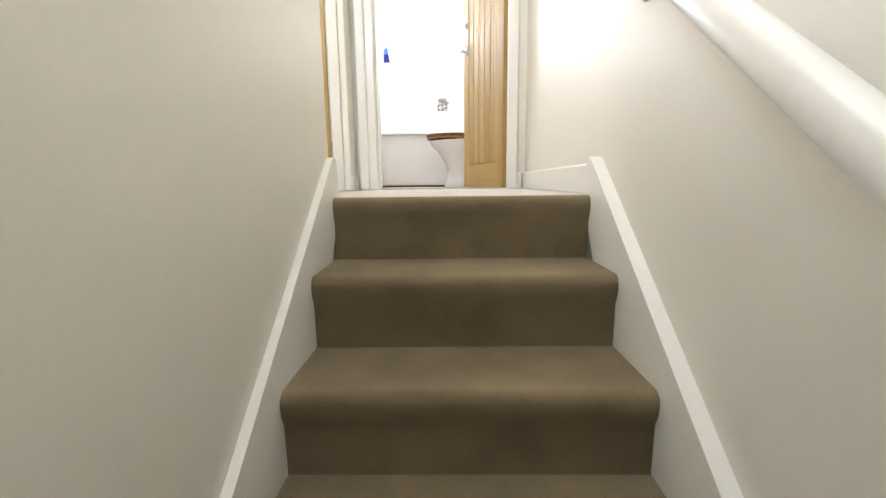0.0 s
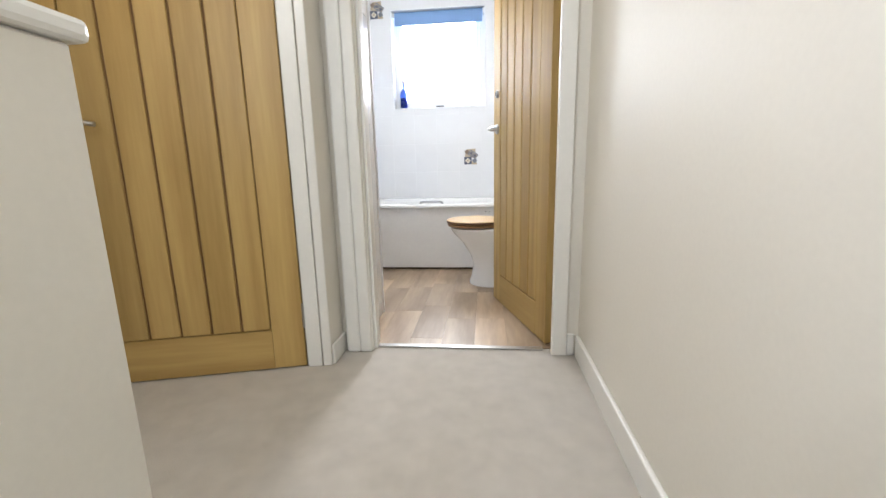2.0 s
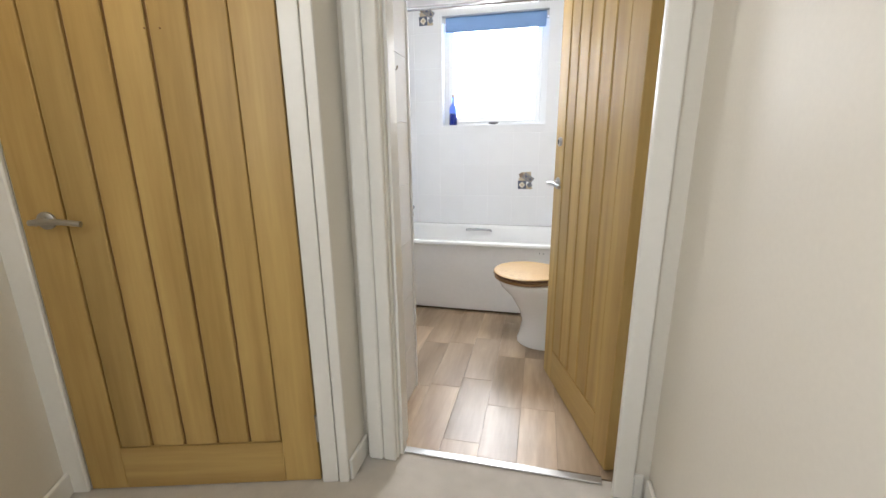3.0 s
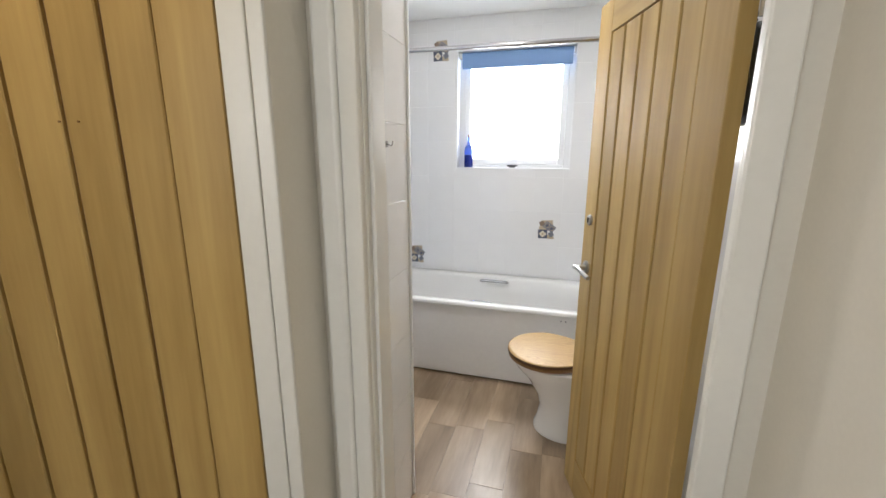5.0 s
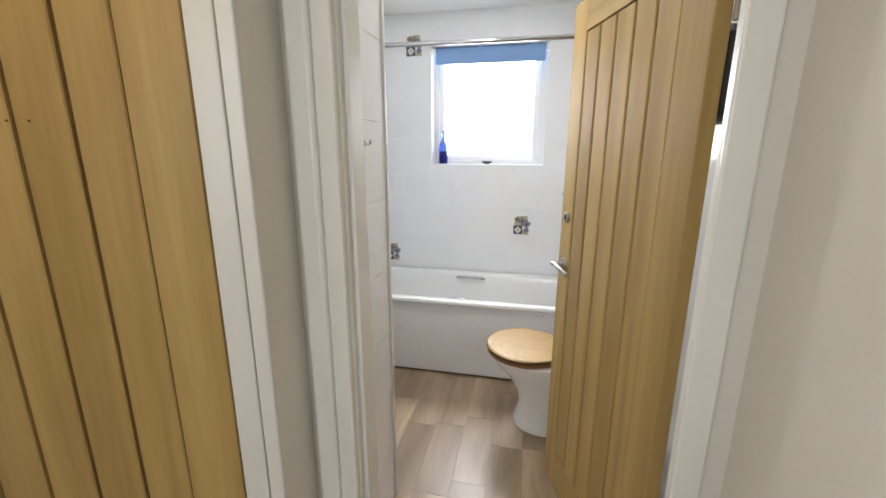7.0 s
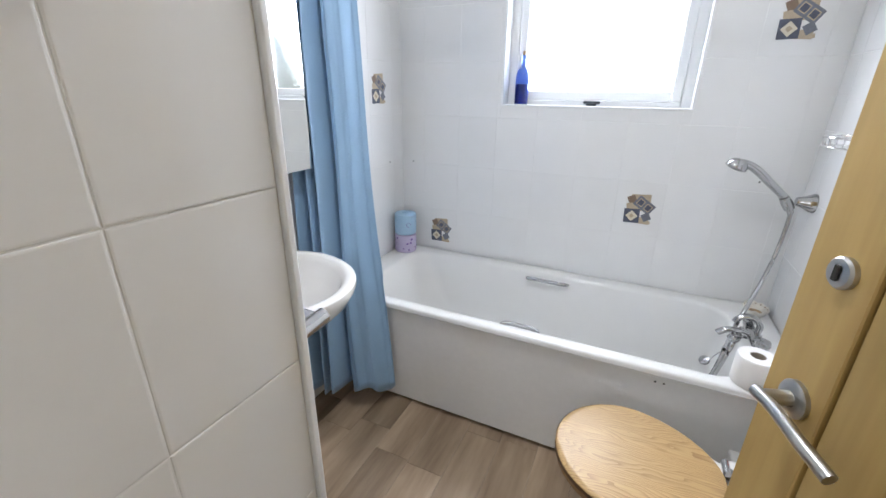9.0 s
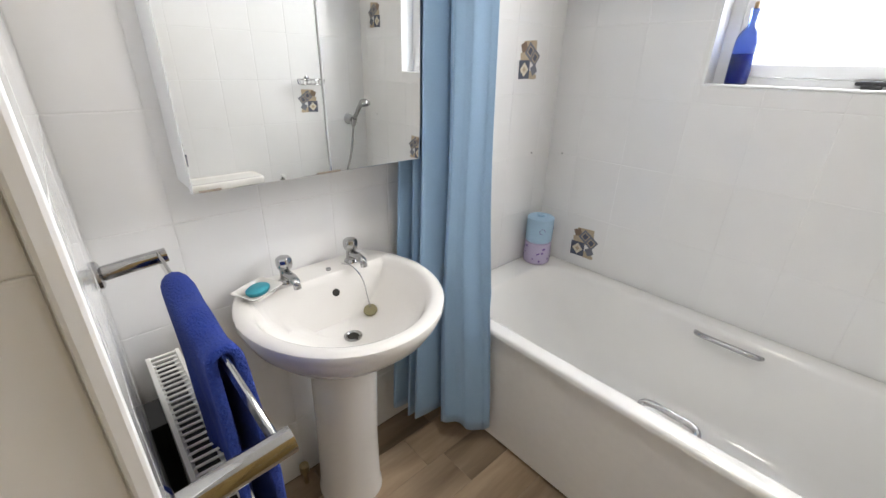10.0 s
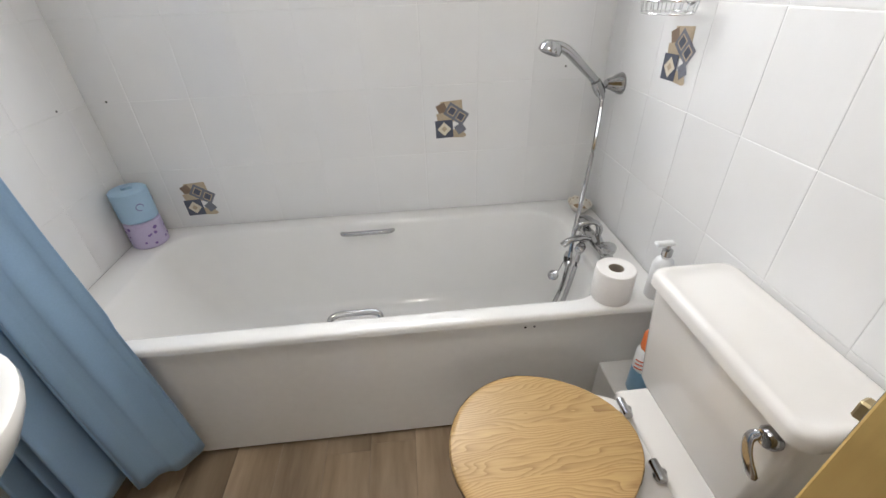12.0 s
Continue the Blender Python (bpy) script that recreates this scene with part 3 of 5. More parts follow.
lamp = empty("ceiling_light", "round white ceiling light on the landing", "ceiling light", place=(0.36, -2.72, 2.42))
at(part("base", lathe(bmesh.new(), (0.36, -2.72, 2.4205), ((0.07, 0), (0.07, -0.02), (0.06, -0.025)), 24), M_TRIM, lamp, smooth=True), lamp)
at(part("shade", lathe(bmesh.new(), (0.36, -2.72, 2.396), ((0.055, 0), (0.03, -0.01), (0.024, -0.05)), 24), M_PVC, lamp, smooth=True), lamp)
downlight("landing_light", (0.36, -2.72, 2.335), LANDING_WATTS, (1.0, 0.74, 0.40), 0.10)
# unseen fitting and point lamp, added to brighten the stairwell
stair_fill_lamp = empty("ceiling_light", "unseen round white fitting added for the stair fill light", "ceiling light", place=(1.10, -4.75, 2.42))
at(part("base", lathe(bmesh.new(), (1.10, -4.75, 2.4205), ((0.07, 0), (0.07, -0.02), (0.06, -0.025)), 24), M_TRIM, stair_fill_lamp, smooth=True), stair_fill_lamp)
at(part("shade", lathe(bmesh.new(), (1.10, -4.75, 2.396), ((0.055, 0), (0.03, -0.01), (0.024, -0.05)), 24), M_PVC, stair_fill_lamp, smooth=True), stair_fill_lamp)
bulb("stair_bulb", (1.10, -4.75, 2.25), STAIR_WATTS, (0.97, 0.98, 1.0), 0.06)
# unseen fitting and disc lamp, added as fill for the bathroom
bath_fill_lamp = empty("ceiling_light", "unseen round white fitting added for the bathroom fill light", "ceiling light", place=(0.95, -1.25, 2.335))
at(part("base", lathe(bmesh.new(), (0.95, -1.25, 2.334), ((0.09, 0), (0.09, -0.02), (0.07, -0.028)), 24), M_TRIM, bath_fill_lamp, smooth=True), bath_fill_lamp)
downlight("bath_light", (0.95, -1.25, 2.295), BATH_WATTS, (1.0, 0.97, 0.92), 0.14)

# screw holes in the cupboard door
for u in (0.305, 0.345):
    p = ANG @ Vector((U0 + u, 0.0, 1.468))
    tagged(part("screw_hole", lathe(bmesh.new(), p + Vector((0.26, -0.96, 0)) * -0.002, ((0.0024, 0), (0.0024, 0.0028)), 10, (0.2706, -0.9627, 0)), M_OAKSHADE), "small dark screw hole in the oak door", "hole", "screw holes")

# ---- bath ----
BL, BF, RIM = 1.806, -0.705, 0.512
bath = empty("bathtub", "white enamelled bathtub with chrome grips and panel", "bathtub", place=(0.9, -0.36, 0))


def bp(name, bm, m, label="", smooth=True, parent=None):
    ob = part(name, bm, m, parent or bath, label, smooth)
    if parent is None:
        ob.matrix_parent_inverse = Matrix.Translation(-bath.location)
    return ob


cx, cy, hx, hy = (0.002 + BL) / 2, (BF - 0.003) / 2, (BL - 0.002) / 2, (-0.003 - BF) / 2
rings = [rrect(cx, cy, hx - 0.006, hy - 0.006, 0.014, RIM - 0.027), rrect(cx, cy, hx, hy, 0.016, RIM - 0.022),
         rrect(cx, cy, hx, hy, 0.018, RIM - 0.008), rrect(cx, cy, hx - 0.003, hy - 0.003, 0.02, RIM - 0.003), rrect(cx, cy, hx - 0.010, hy - 0.010, 0.02, RIM),
         rrect(0.885, -0.362, 0.770, 0.292, 0.13, RIM - 0.001), rrect(0.885, -0.362, 0.762, 0.284, 0.125, RIM - 0.006), rrect(0.885, -0.362, 0.754, 0.276, 0.12, RIM - 0.020),
         rrect(0.900, -0.362, 0.725, 0.262, 0.12, RIM - 0.12), rrect(0.920, -0.362, 0.685, 0.246, 0.12, RIM - 0.25), rrect(0.940, -0.362, 0.650, 0.225, 0.12, RIM - 0.34),
         rrect(0.950, -0.362, 0.610, 0.195, 0.12, RIM - 0.375), rrect(0.955, -0.362, 0.54, 0.14, 0.11, RIM - 0.385)]
bp("tub", loft(bmesh.new(), rings, close0=False), M_BATH)
bp("panel", bx(0.012, 1.80, BF + 0.021, BF + 0.031, 0.016, RIM - 0.020, 0.003), M_PANEL, "white bath panel", False)
# dark strip added so that the gap below the panel looks shaded
bp("plinth", bx(0.012, 1.80, BF + 0.043, BF + 0.053, 0.0, 0.10), M_JOINT_SHADE, "dark strip standing for the shade under the bath panel", False)
for x in (1.375, 1.402):
    bp("screw_hole", lathe(bmesh.new(), (x, BF + 0.0215, 0.452), ((0.0035, 0), (0.0035, 0.002)), 10, (0, -1, 0)), M_HOLE)


def grip(y, z, x0, x1, out):
    pts = spline([(x0, y, z), (x0 + 0.004, y + out * 0.7, z + 0.012), (x0 + 0.03, y + out, z + 0.016), ((x0 + x1) / 2, y + out, z + 0.016),
                  (x1 - 0.03, y + out, z + 0.016), (x1 - 0.004, y + out * 0.7, z + 0.012), (x1, y, z)], 5)
    g = bp("grip", tube(bmesh.new(), pts, 0.0095, 10), M_CHROME, "chrome bath grip")
    for x in (x0, x1):
        lathe_b = lathe(bmesh.new(), (x, y - out * 0.15, z), ((0.015, 0), (0.014, 0.008), (0.010, 0.012)), 14, (0, out, 0.2))
        bp("grip_foot", lathe_b, M_CHROME, parent=g)


grip(-0.085, 0.468, 0.785, 0.982, -0.035)
grip(-0.632, 0.472, 0.805, 0.955, 0.035)
bp("overflow", lathe(bmesh.new(), (1.629, -0.345, 0.438), ((0.030, 0), (0.030, 0.006), (0.024, 0.010), (0.010, 0.011)), 20, (-1, 0, 0.1)), M_CHROME, "chrome overflow plate")
bp("overflow_hole", lathe(bmesh.new(), (1.6175, -0.345, 0.4393), ((0.011, 0), (0.011, 0.0015)), 14, (-1, 0, 0.1)), M_HOLE)
chain = bp("plug_chain", tube(bmesh.new(), spline([(1.612, -0.345, 0.432), (1.598, -0.362, 0.428), (1.582, -0.380, 0.418), (1.566, -0.388, 0.404)], 6), 0.0016, 6), M_CHROME, "fine chrome plug chain")
bp("plug", lathe(bmesh.new(), (1.562, -0.390, 0.402), ((0.018, 0), (0.020, 0.004), (0.019, 0.011), (0.006, 0.014)), 18, (-0.5, -0.3, 0.8)), M_CHROME, parent=chain)
bp("waste", lathe(bmesh.new(), (1.40, -0.362, 0.147), ((0.034, 0), (0.034, 0.003), (0.028, 0.004)), 20), M_CHROME, "chrome bath waste")

mixer = empty("bath_mixer", "chrome bath shower mixer tap on the bath rim", "tap", place=(1.70, -0.37, RIM))


def mp_(name, bm, m=None, label="", parent=None):
    ob = part(name, bm, m or M_CHROME, parent or mixer, label, True)
    ob.matrix_parent_inverse = Matrix.Translation(-mixer.location)
    return ob


mp_("body", tube(bmesh.new(), [(1.700, -0.475, RIM + 0.062), (1.700, -0.42, RIM + 0.064), (1.700, -0.37, RIM + 0.068), (1.700, -0.32, RIM + 0.064), (1.700, -0.265, RIM + 0.062)], [0.017, 0.019, 0.024, 0.019, 0.017], 16))
for y in (-0.46, -0.28):
    mp_("pillar", lathe(bmesh.new(), (1.700, y, RIM), ((0.026, 0), (0.024, 0.006), (0.016, 0.014), (0.016, 0.06)), 16))
    hd = mp_("tap_head", lathe(bmesh.new(), (1.700, y, RIM + 0.075), ((0.013, 0), (0.024, 0.008), (0.027, 0.022), (0.025, 0.036), (0.014, 0.042)), 12))
mp_("spout", tube(bmesh.new(), spline([(1.690, -0.37, RIM + 0.070), (1.655, -0.37, RIM + 0.082), (1.615, -0.37, RIM + 0.075), (1.590, -0.37, RIM + 0.050)], 5), 0.013, 14))
mp_("diverter", tube(bmesh.new(), spline([(1.705, -0.37, RIM + 0.085), (1.708, -0.37, RIM + 0.125), (1.690, -0.365, RIM + 0.155), (1.650, -0.36, RIM + 0.150), (1.635, -0.36, RIM + 0.12)], 5), 0.011, 12))
mp_("knob", lathe(bmesh.new(), (1.640, -0.405, RIM + 0.072), ((0.012, 0), (0.016, 0.006), (0.016, 0.03), (0.009, 0.036)), 14, (-0.6, -0.8, 0)))
for o in mixer.children_recursive:      # the low tap set stands over the rim's inner edge
    o.data.transform(Matrix.Translation((-0.022, -0.045, RIM)) @ Matrix.Diagonal((1, 1, 0.74, 1)) @ Matrix.Translation((0, 0, -RIM)))


shower = empty("hand_shower", "chrome hand shower with hose in a wall holder", "shower", place=(1.812, -0.135, 1.0))


def sp(name, bm, m=None, label="", parent=None):
    ob = part(name, bm, m or M_CHROME, parent or shower, label, True)
    if parent is None:
        ob.matrix_parent_inverse = Matrix.Translation(-shower.location)
    return ob


sp("wall_holder", lathe(bmesh.new(), (1.812, -0.135, 1.000), ((0.036, 0), (0.034, 0.012), (0.022, 0.036), (0.015, 0.058)), 20, (-1, -0.05, 0.05)), None, "chrome cone wall holder")
sp("clip", lathe(bmesh.new(), (1.742, -0.138, 0.972), ((0.017, 0), (0.019, 0.02), (0.017, 0.05)), 16, (-0.5, -0.1, 0.75)))
hp = spline([(1.750, -0.137, 0.955), (1.725, -0.140, 1.003), (1.660, -0.150, 1.062), (1.600, -0.160, 1.112), (1.560, -0.168, 1.130), (1.535, -0.172, 1.128)], 5)
sp("handle", tube(bmesh.new(), hp, [0.011 + 0.004 * min(1, i / 12) for i in range(len(hp))], 14))
head = sp("head", lathe(bmesh.new(), (1.548, -0.170, 1.146), ((0.010, 0), (0.026, 0.006), (0.036, 0.022), (0.037, 0.036), (0.030, 0.040)), 22, (-0.35, -0.1, -0.9)))
sp("spray_face", lathe(bmesh.new(), (1.5345, -0.174, 1.111), ((0.027, 0), (0.026, 0.003), (0.010, 0.005)), 18, (-0.35, -0.1, -0.9)), M_BLACK, "dark nozzle ring", head)
hose = spline([(1.750, -0.137, 0.955), (1.748, -0.145, 0.90), (1.735, -0.17, 0.80), (1.705, -0.22, 0.70), (1.665, -0.29, 0.615), (1.635, -0.34, 0.55), (1.612, -0.385, 0.46), (1.590, -0.41, 0.37), (1.560, -0.43, 0.30),
               (1.540, -0.46, 0.26), (1.545, -0.49, 0.28), (1.575, -0.48, 0.38), (1.610, -0.45, 0.50), (1.640, -0.40, 0.58)], 8)
hb = bmesh.new()
tube(hb, hose, [0.0072 + 0.0008 * (i % 2) for i in range(len(hose))], 8)
sp("hose", hb, None, "ribbed metal hose")
sp("hose_nut", lathe(bmesh.new(), (1.622, -0.437, 0.54), ((0.011, 0), (0.013, 0.004), (0.013, 0.02), (0.009, 0.024)), 12, (0.4, 0.6, 0.6)))


def can(x, y, z0):
    t = empty("toilet_roll_stack", "two wrapped paper rolls, pale blue over patterned lavender", "paper rolls", place=(x, y, z0))
    for name, m, a, b_ in (("lower_roll", M_LAV, 0.0, 0.104), ("upper_roll", M_PALEBLUE, 0.1045, 0.222)):
        part(name, lathe(bmesh.new(), (0, 0, 0), ((0.054, a), (0.060, a + 0.006), (0.061, (a + b_) / 2), (0.060, b_ - 0.006), (0.054, b_ - 0.001), (0.018, b_), (0.016, b_ - 0.01)), 28), m, t, smooth=True)
    random.seed(4)
    for i in range(26):
        a, h = random.uniform(0, 6.28), random.uniform(0.012, 0.094)
        r = random.uniform(0.003, 0.0065)
        d = Vector((math.cos(a), math.sin(a), 0))
        part("spot", lathe(bmesh.new(), d * 0.0595 + Vector((0, 0, h)), ((r, 0), (r, 0.002)), 8, d), M_PURPLE, t)
    for a in (-0.75, 0.9, 2.6):      # printed loops on the blue wrap
        loop_ = [Vector((0.0612 * math.cos(a + 0.2 * math.cos(k * 0.45)), 0.0612 * math.sin(a + 0.2 * math.cos(k * 0.45)), 0.165 + 0.012 * math.sin(k * 0.45))) for k in range(12)]
        part("printed_loop", tube(bmesh.new(), loop_, 0.0013, 5), M_PURPLE, t)
    part("wrap_slit", bx(-0.02, 0.02, -0.004, 0.004, 0.2225, 0.2232), M_CANBLUE, t)
    return t


can(0.074, -0.112, RIM)

roll = empty("toilet_roll", "white toilet roll standing on the bath rim", "toilet roll", place=(1.636, -0.645, RIM))
part("tissue", loft(bmesh.new(), [circle((0, 0, z), r, n=28) for r, z in ((0.053, 0), (0.056, 0.004), (0.056, 0.096), (0.053, 0.1), (0.022, 0.1), (0.021, 0.02))]), M_ROLL, roll, smooth=True)
part("card_core", loft(bmesh.new(), [circle((0, 0, z), r, n=20) for r, z in ((0.0208, 0.099), (0.0195, 0.0985), (0.0190, 0.03))], close0=False), M_CARD, roll, "grey card core", True)

pump = empty("pump_bottle", "white pump bottle on the bath corner", "bottle", place=(1.762, -0.662, RIM))
part("bottle_body", lathe(bmesh.new(), (0, 0, 0), ((0.026, 0), (0.029, 0.005), (0.029, 0.11), (0.022, 0.128), (0.012, 0.134), (0.012, 0.142)), 20), M_PVC, pump, smooth=True)
part("collar", lathe(bmesh.new(), (0, 0, 0.142), ((0.014, 0), (0.014, 0.018), (0.006, 0.020), (0.005, 0.034)), 16), M_CHROME, pump, "chrome collar", True)
part("pump_head", bx(-0.042, 0.012, -0.010, 0.010, 0.176, 0.188, 0.004), M_PVC, pump)

soap = empty("soap_dish", "cream pierced shell soap dish on the bath rim", "soap dish", place=(1.744, -0.112, RIM))
rings = []
for r, z in ((0.026, 0), (0.036, 0.006), (0.048, 0.022), (0.058, 0.034), (0.056, 0.036), (0.045, 0.024), (0.030, 0.010)):
    rings.append([Vector((r * 0.8 * math.cos(a), r * math.sin(a) * (1 + 0.05 * math.cos(9 * a)), z + 0.003 * math.sin(9 * a) * (r > 0.05))) for a in [2 * math.pi * i / 36 for i in range(36)]])
part("dish", loft(bmesh.new(), rings), M_SHELL, soap, smooth=True)
for i in range(14):
    a = 2 * math.pi * i / 14
    part("hole", lathe(bmesh.new(), (0.8 * 0.0505 * math.cos(a), 0.0505 * math.sin(a), 0.0305), ((0.0028, 0), (0.0028, 0.0016)), 8, (-0.7 * math.cos(a), -0.7 * math.sin(a), 0.7)), M_SHELLDARK, soap)
part("soap_residue", lathe(bmesh.new(), (0, 0, 0.0105), ((0.026, 0), (0.024, 0.005), (0.01, 0.008)), 18), M_SHELLDARK, soap, smooth=True)

# ---- curtain and rail ----
crail = empty("curtain_rail", "chrome shower curtain rail across the bath", "curtain rail", place=(0.9, -0.69, 1.975))
at(part("tube", tube(bmesh.new(), [(0.002, -0.690, 1.978), (0.9, -0.690, 1.972), (1.810, -0.690, 1.968)], 0.0125, 14), M_CHROME, crail, smooth=True), crail)
for x, s in ((0.001, 1), (1.811, -1)):
    at(part("flange", lathe(bmesh.new(), (x, -0.69, 1.978 if s > 0 else 1.968), ((0.028, 0), (0.026, 0.008), (0.016, 0.014)), 18, (s, 0, 0)), M_CHROME, crail, smooth=True), crail)

curtain = empty("shower_curtain", "light blue shower curtain drawn to the wall, in folds", "curtain", place=(0.15, -0.76, 0))


def curtain_sheet():
    """Five deep folds against the wall, then one broad smooth fall that flares over the bath's side."""
    nu, nv = 160, 40
    vs, fs = [], []
    folds = ((0.00, 0.000), (0.08, 0.070), (0.15, -0.050), (0.23, 0.080), (0.30, -0.045), (0.38, 0.070), (0.45, -0.050), (0.53, 0.060), (0.61, -0.030), (0.70, -0.045), (0.82, -0.030), (0.93, 0.010), (1.0, 0.022))
    for j in range(nv + 1):
        v = j / nv
        z = 1.955 - v * (1.955 - 0.095)
        for i in range(nu + 1):
            u = i / nu
            k = max(n for n in range(len(folds) - 1) if folds[n][0] <= u + 1e-9)
            (a0, d0), (a1, d1) = folds[k], folds[k + 1]
            f = (u - a0) / (a1 - a0)
            f = f * f * (3 - 2 * f)
            depth = (d0 + (d1 - d0) * f) * (1.0 + 0.55 * v) * (1.8 if u < 0.5 else 1.8 - 0.95 * min(1, (u - 0.5) * 4))
            x = 0.016 + (0.225 + 0.110 * v ** 1.5) * u ** 0.92 + 0.010 * math.sin(6 * v + 9 * u) * v
            y = -0.722 - 0.075 * (1 - u) * (0.4 + 0.8 * v) - 0.022 * v + depth + 0.004 * math.sin(11 * v + 5 * u)
            if z < RIM + 0.10:
                y = min(y, BF - 0.012 - 0.006 * (1 - u))
            lift = max(0.0, (v - 0.9) / 0.1)
            zz = z + lift * (0.055 * (1 - u) + 0.018 * math.sin(u * 19))
            vs.append((x - 0.15, y + 0.76, zz))
    for j in range(nv):
        for i in range(nu):
            a = j * (nu + 1) + i
            fs.append((a, a + 1, a + nu + 2, a + nu + 1))
    me = bpy.data.meshes.new("fabric")
    me.from_pydata(vs, [], fs)
    for p in me.polygons:
        p.use_smooth = True
    me.materials.append(M_CURTAIN)
    ob = new("fabric", me)
    ob.parent = curtain
    so = ob.modifiers.new("thickness", "SOLIDIFY")
    so.thickness = 0.0015
    return ob


curtain_sheet()
for i in range(8):
    x = 0.03 + i * 0.028
    ring = [(x - 0.15 + 0.002 * math.sin(k), -0.69 + 0.76 + 0.021 * math.cos(2 * math.pi * k / 16), 1.968 + 0.021 * math.sin(2 * math.pi * k / 16)) for k in range(17)]
    part("ring", tube(bmesh.new(), ring, 0.002, 6), M_PVC, curtain, smooth=True)

# ---- basin ----
basin = empty("wash_basin", "white ceramic pedestal wash basin with two taps", "wash basin", place=(0.0, -1.195, 0))
BZ = 0.800


def outline(ax, by, c, z, back, n=48, nx=0.0):
    out = []
    for i in range(n):
        a = 2 * math.pi * i / n
        x = c + ax * math.cos(a)
        y = by * math.sin(a) * (1 - 0.10 * max(0.0, -math.cos(a)))
        out.append(Vector((max(x, back) + nx, y, z)))
    return out


rings = [outline(0.085, 0.085, 0.165, 0.600, 0.03), outline(0.14, 0.14, 0.175, 0.625, 0.012), outline(0.215, 0.200, 0.182, 0.672, 0.004), outline(0.268, 0.243, 0.186, 0.728, 0.003),
         outline(0.290, 0.258, 0.187, 0.765, 0.003), outline(0.297, 0.264, 0.187, 0.785, 0.003), outline(0.296, 0.263, 0.187, 0.796, 0.003), outline(0.290, 0.258, 0.187, BZ, 0.006),
         outline(0.268, 0.237, 0.187, BZ + 0.001, 0.095), outline(0.258, 0.228, 0.187, BZ - 0.004, 0.100), outline(0.246, 0.217, 0.187, BZ - 0.020, 0.106), outline(0.222, 0.194, 0.190, BZ - 0.070, 0.112),
         outline(0.175, 0.150, 0.195, BZ - 0.120, 0.120), outline(0.105, 0.090, 0.200, BZ - 0.150, 0.125), outline(0.035, 0.032, 0.200, BZ - 0.158, 0.13)]
part("bowl", loft(bmesh.new(), rings), M_CERAMIC, basin, smooth=True)
prof = []
for z, wx, wy, c in ((0.0, 0.104, 0.100, 0.142), (0.02, 0.103, 0.099, 0.142), (0.035, 0.098, 0.094, 0.142), (0.25, 0.094, 0.090, 0.150), (0.50, 0.094, 0.090, 0.165), (0.60, 0.098, 0.092, 0.175), (0.63, 0.115, 0.11, 0.18)):
    prof.append([Vector((c + wx * math.copysign(abs(math.cos(a)) ** 0.8, math.cos(a)), wy * math.copysign(abs(math.sin(a)) ** 0.8, math.sin(a)), z)) for a in [2 * math.pi * i / 28 for i in range(28)]])
part("pedestal", loft(bmesh.new(), prof), M_CERAMIC, basin, smooth=True)
part("waste", loft(bmesh.new(), [circle((0.200, 0.022, z), r, n=22) for r, z in ((0.026, BZ - 0.1575), (0.026, BZ - 0.154), (0.020, BZ - 0.153), (0.017, BZ - 0.156))]), M_CHROME, basin, "chrome waste ring", True)
part("waste_hole", lathe(bmesh.new(), (0.200, 0.022, BZ - 0.1562), ((0.0165, 0), (0.0165, 0.001)), 18), M_HOLE, basin)
ov = lathe(bmesh.new(), (0.128, 0.018, BZ - 0.045), ((0.011, 0), (0.011, 0.0015)), 16, (0.9, 0, 0.35))
part("overflow", ov, M_HOLE, basin, "dark overflow hole")


def basin_tap(y, name):
    t = part("tap", lathe(bmesh.new(), (0.060, y, BZ), ((0.022, 0), (0.021, 0.004), (0.015, 0.010), (0.014, 0.040)), 18), M_CHROME, basin, "chrome basin tap", True)
    part("spout", tube(bmesh.new(), spline([(0.062, y, BZ + 0.024), (0.095, y, BZ + 0.030), (0.125, y, BZ + 0.024), (0.132, y, BZ + 0.008)], 4), [0.012] * 9 + [0.010] * 4, 12), M_CHROME, t, smooth=True)
    b = bmesh.new()
    rr = []
    for r, h in ((0.012, 0.036), (0.018, 0.041), (0.0205, 0.052), (0.0200, 0.068), (0.016, 0.073), (0.006, 0.074)):
        rr.append([Vector((0.060 + r * (1 + 0.06 * math.cos(6 * a)) * math.cos(a), y + r * (1 + 0.06 * math.cos(6 * a)) * math.sin(a), BZ + h)) for a in [2 * math.pi * i / 30 for i in range(30)]])
    part("tap_head", loft(b, rr), M_CHROME, t, "fluted chrome tap head", True)


basin_tap(0.112, "tap")
basin_tap(-0.090, "tap")
ch = spline([(0.075, 0.070, BZ + 0.010), (0.10, 0.09, BZ + 0.004), (0.128, 0.105, BZ - 0.03), (0.140, 0.112, BZ - 0.09), (0.152, 0.112, BZ - 0.120)], 8)
part("plug_chain", tube(bmesh.new(), ch, 0.0016, 6), M_CHROME, basin, "fine plug chain", True)
part("chain_stay", lathe(bmesh.new(), (0.070, 0.030, BZ), ((0.008, 0), (0.007, 0.006), (0.003, 0.008)), 12), M_CHROME, basin, smooth=True)
part("plug", lathe(bmesh.new(), (0.153, 0.112, BZ - 0.134), ((0.019, 0), (0.021, 0.004), (0.020, 0.010), (0.006, 0.013)), 18, (0.25, -0.3, 1)), M_PLUG, basin, "olive rubber plug", True)

part("supply_valve", lathe(bmesh.new(), (0.040, -0.118, 0.0), ((0.008, 0), (0.008, 0.05), (0.016, 0.055), (0.016, 0.085), (0.008, 0.09)), 14), M_BRASS, basin, "dull brass supply valve", True)

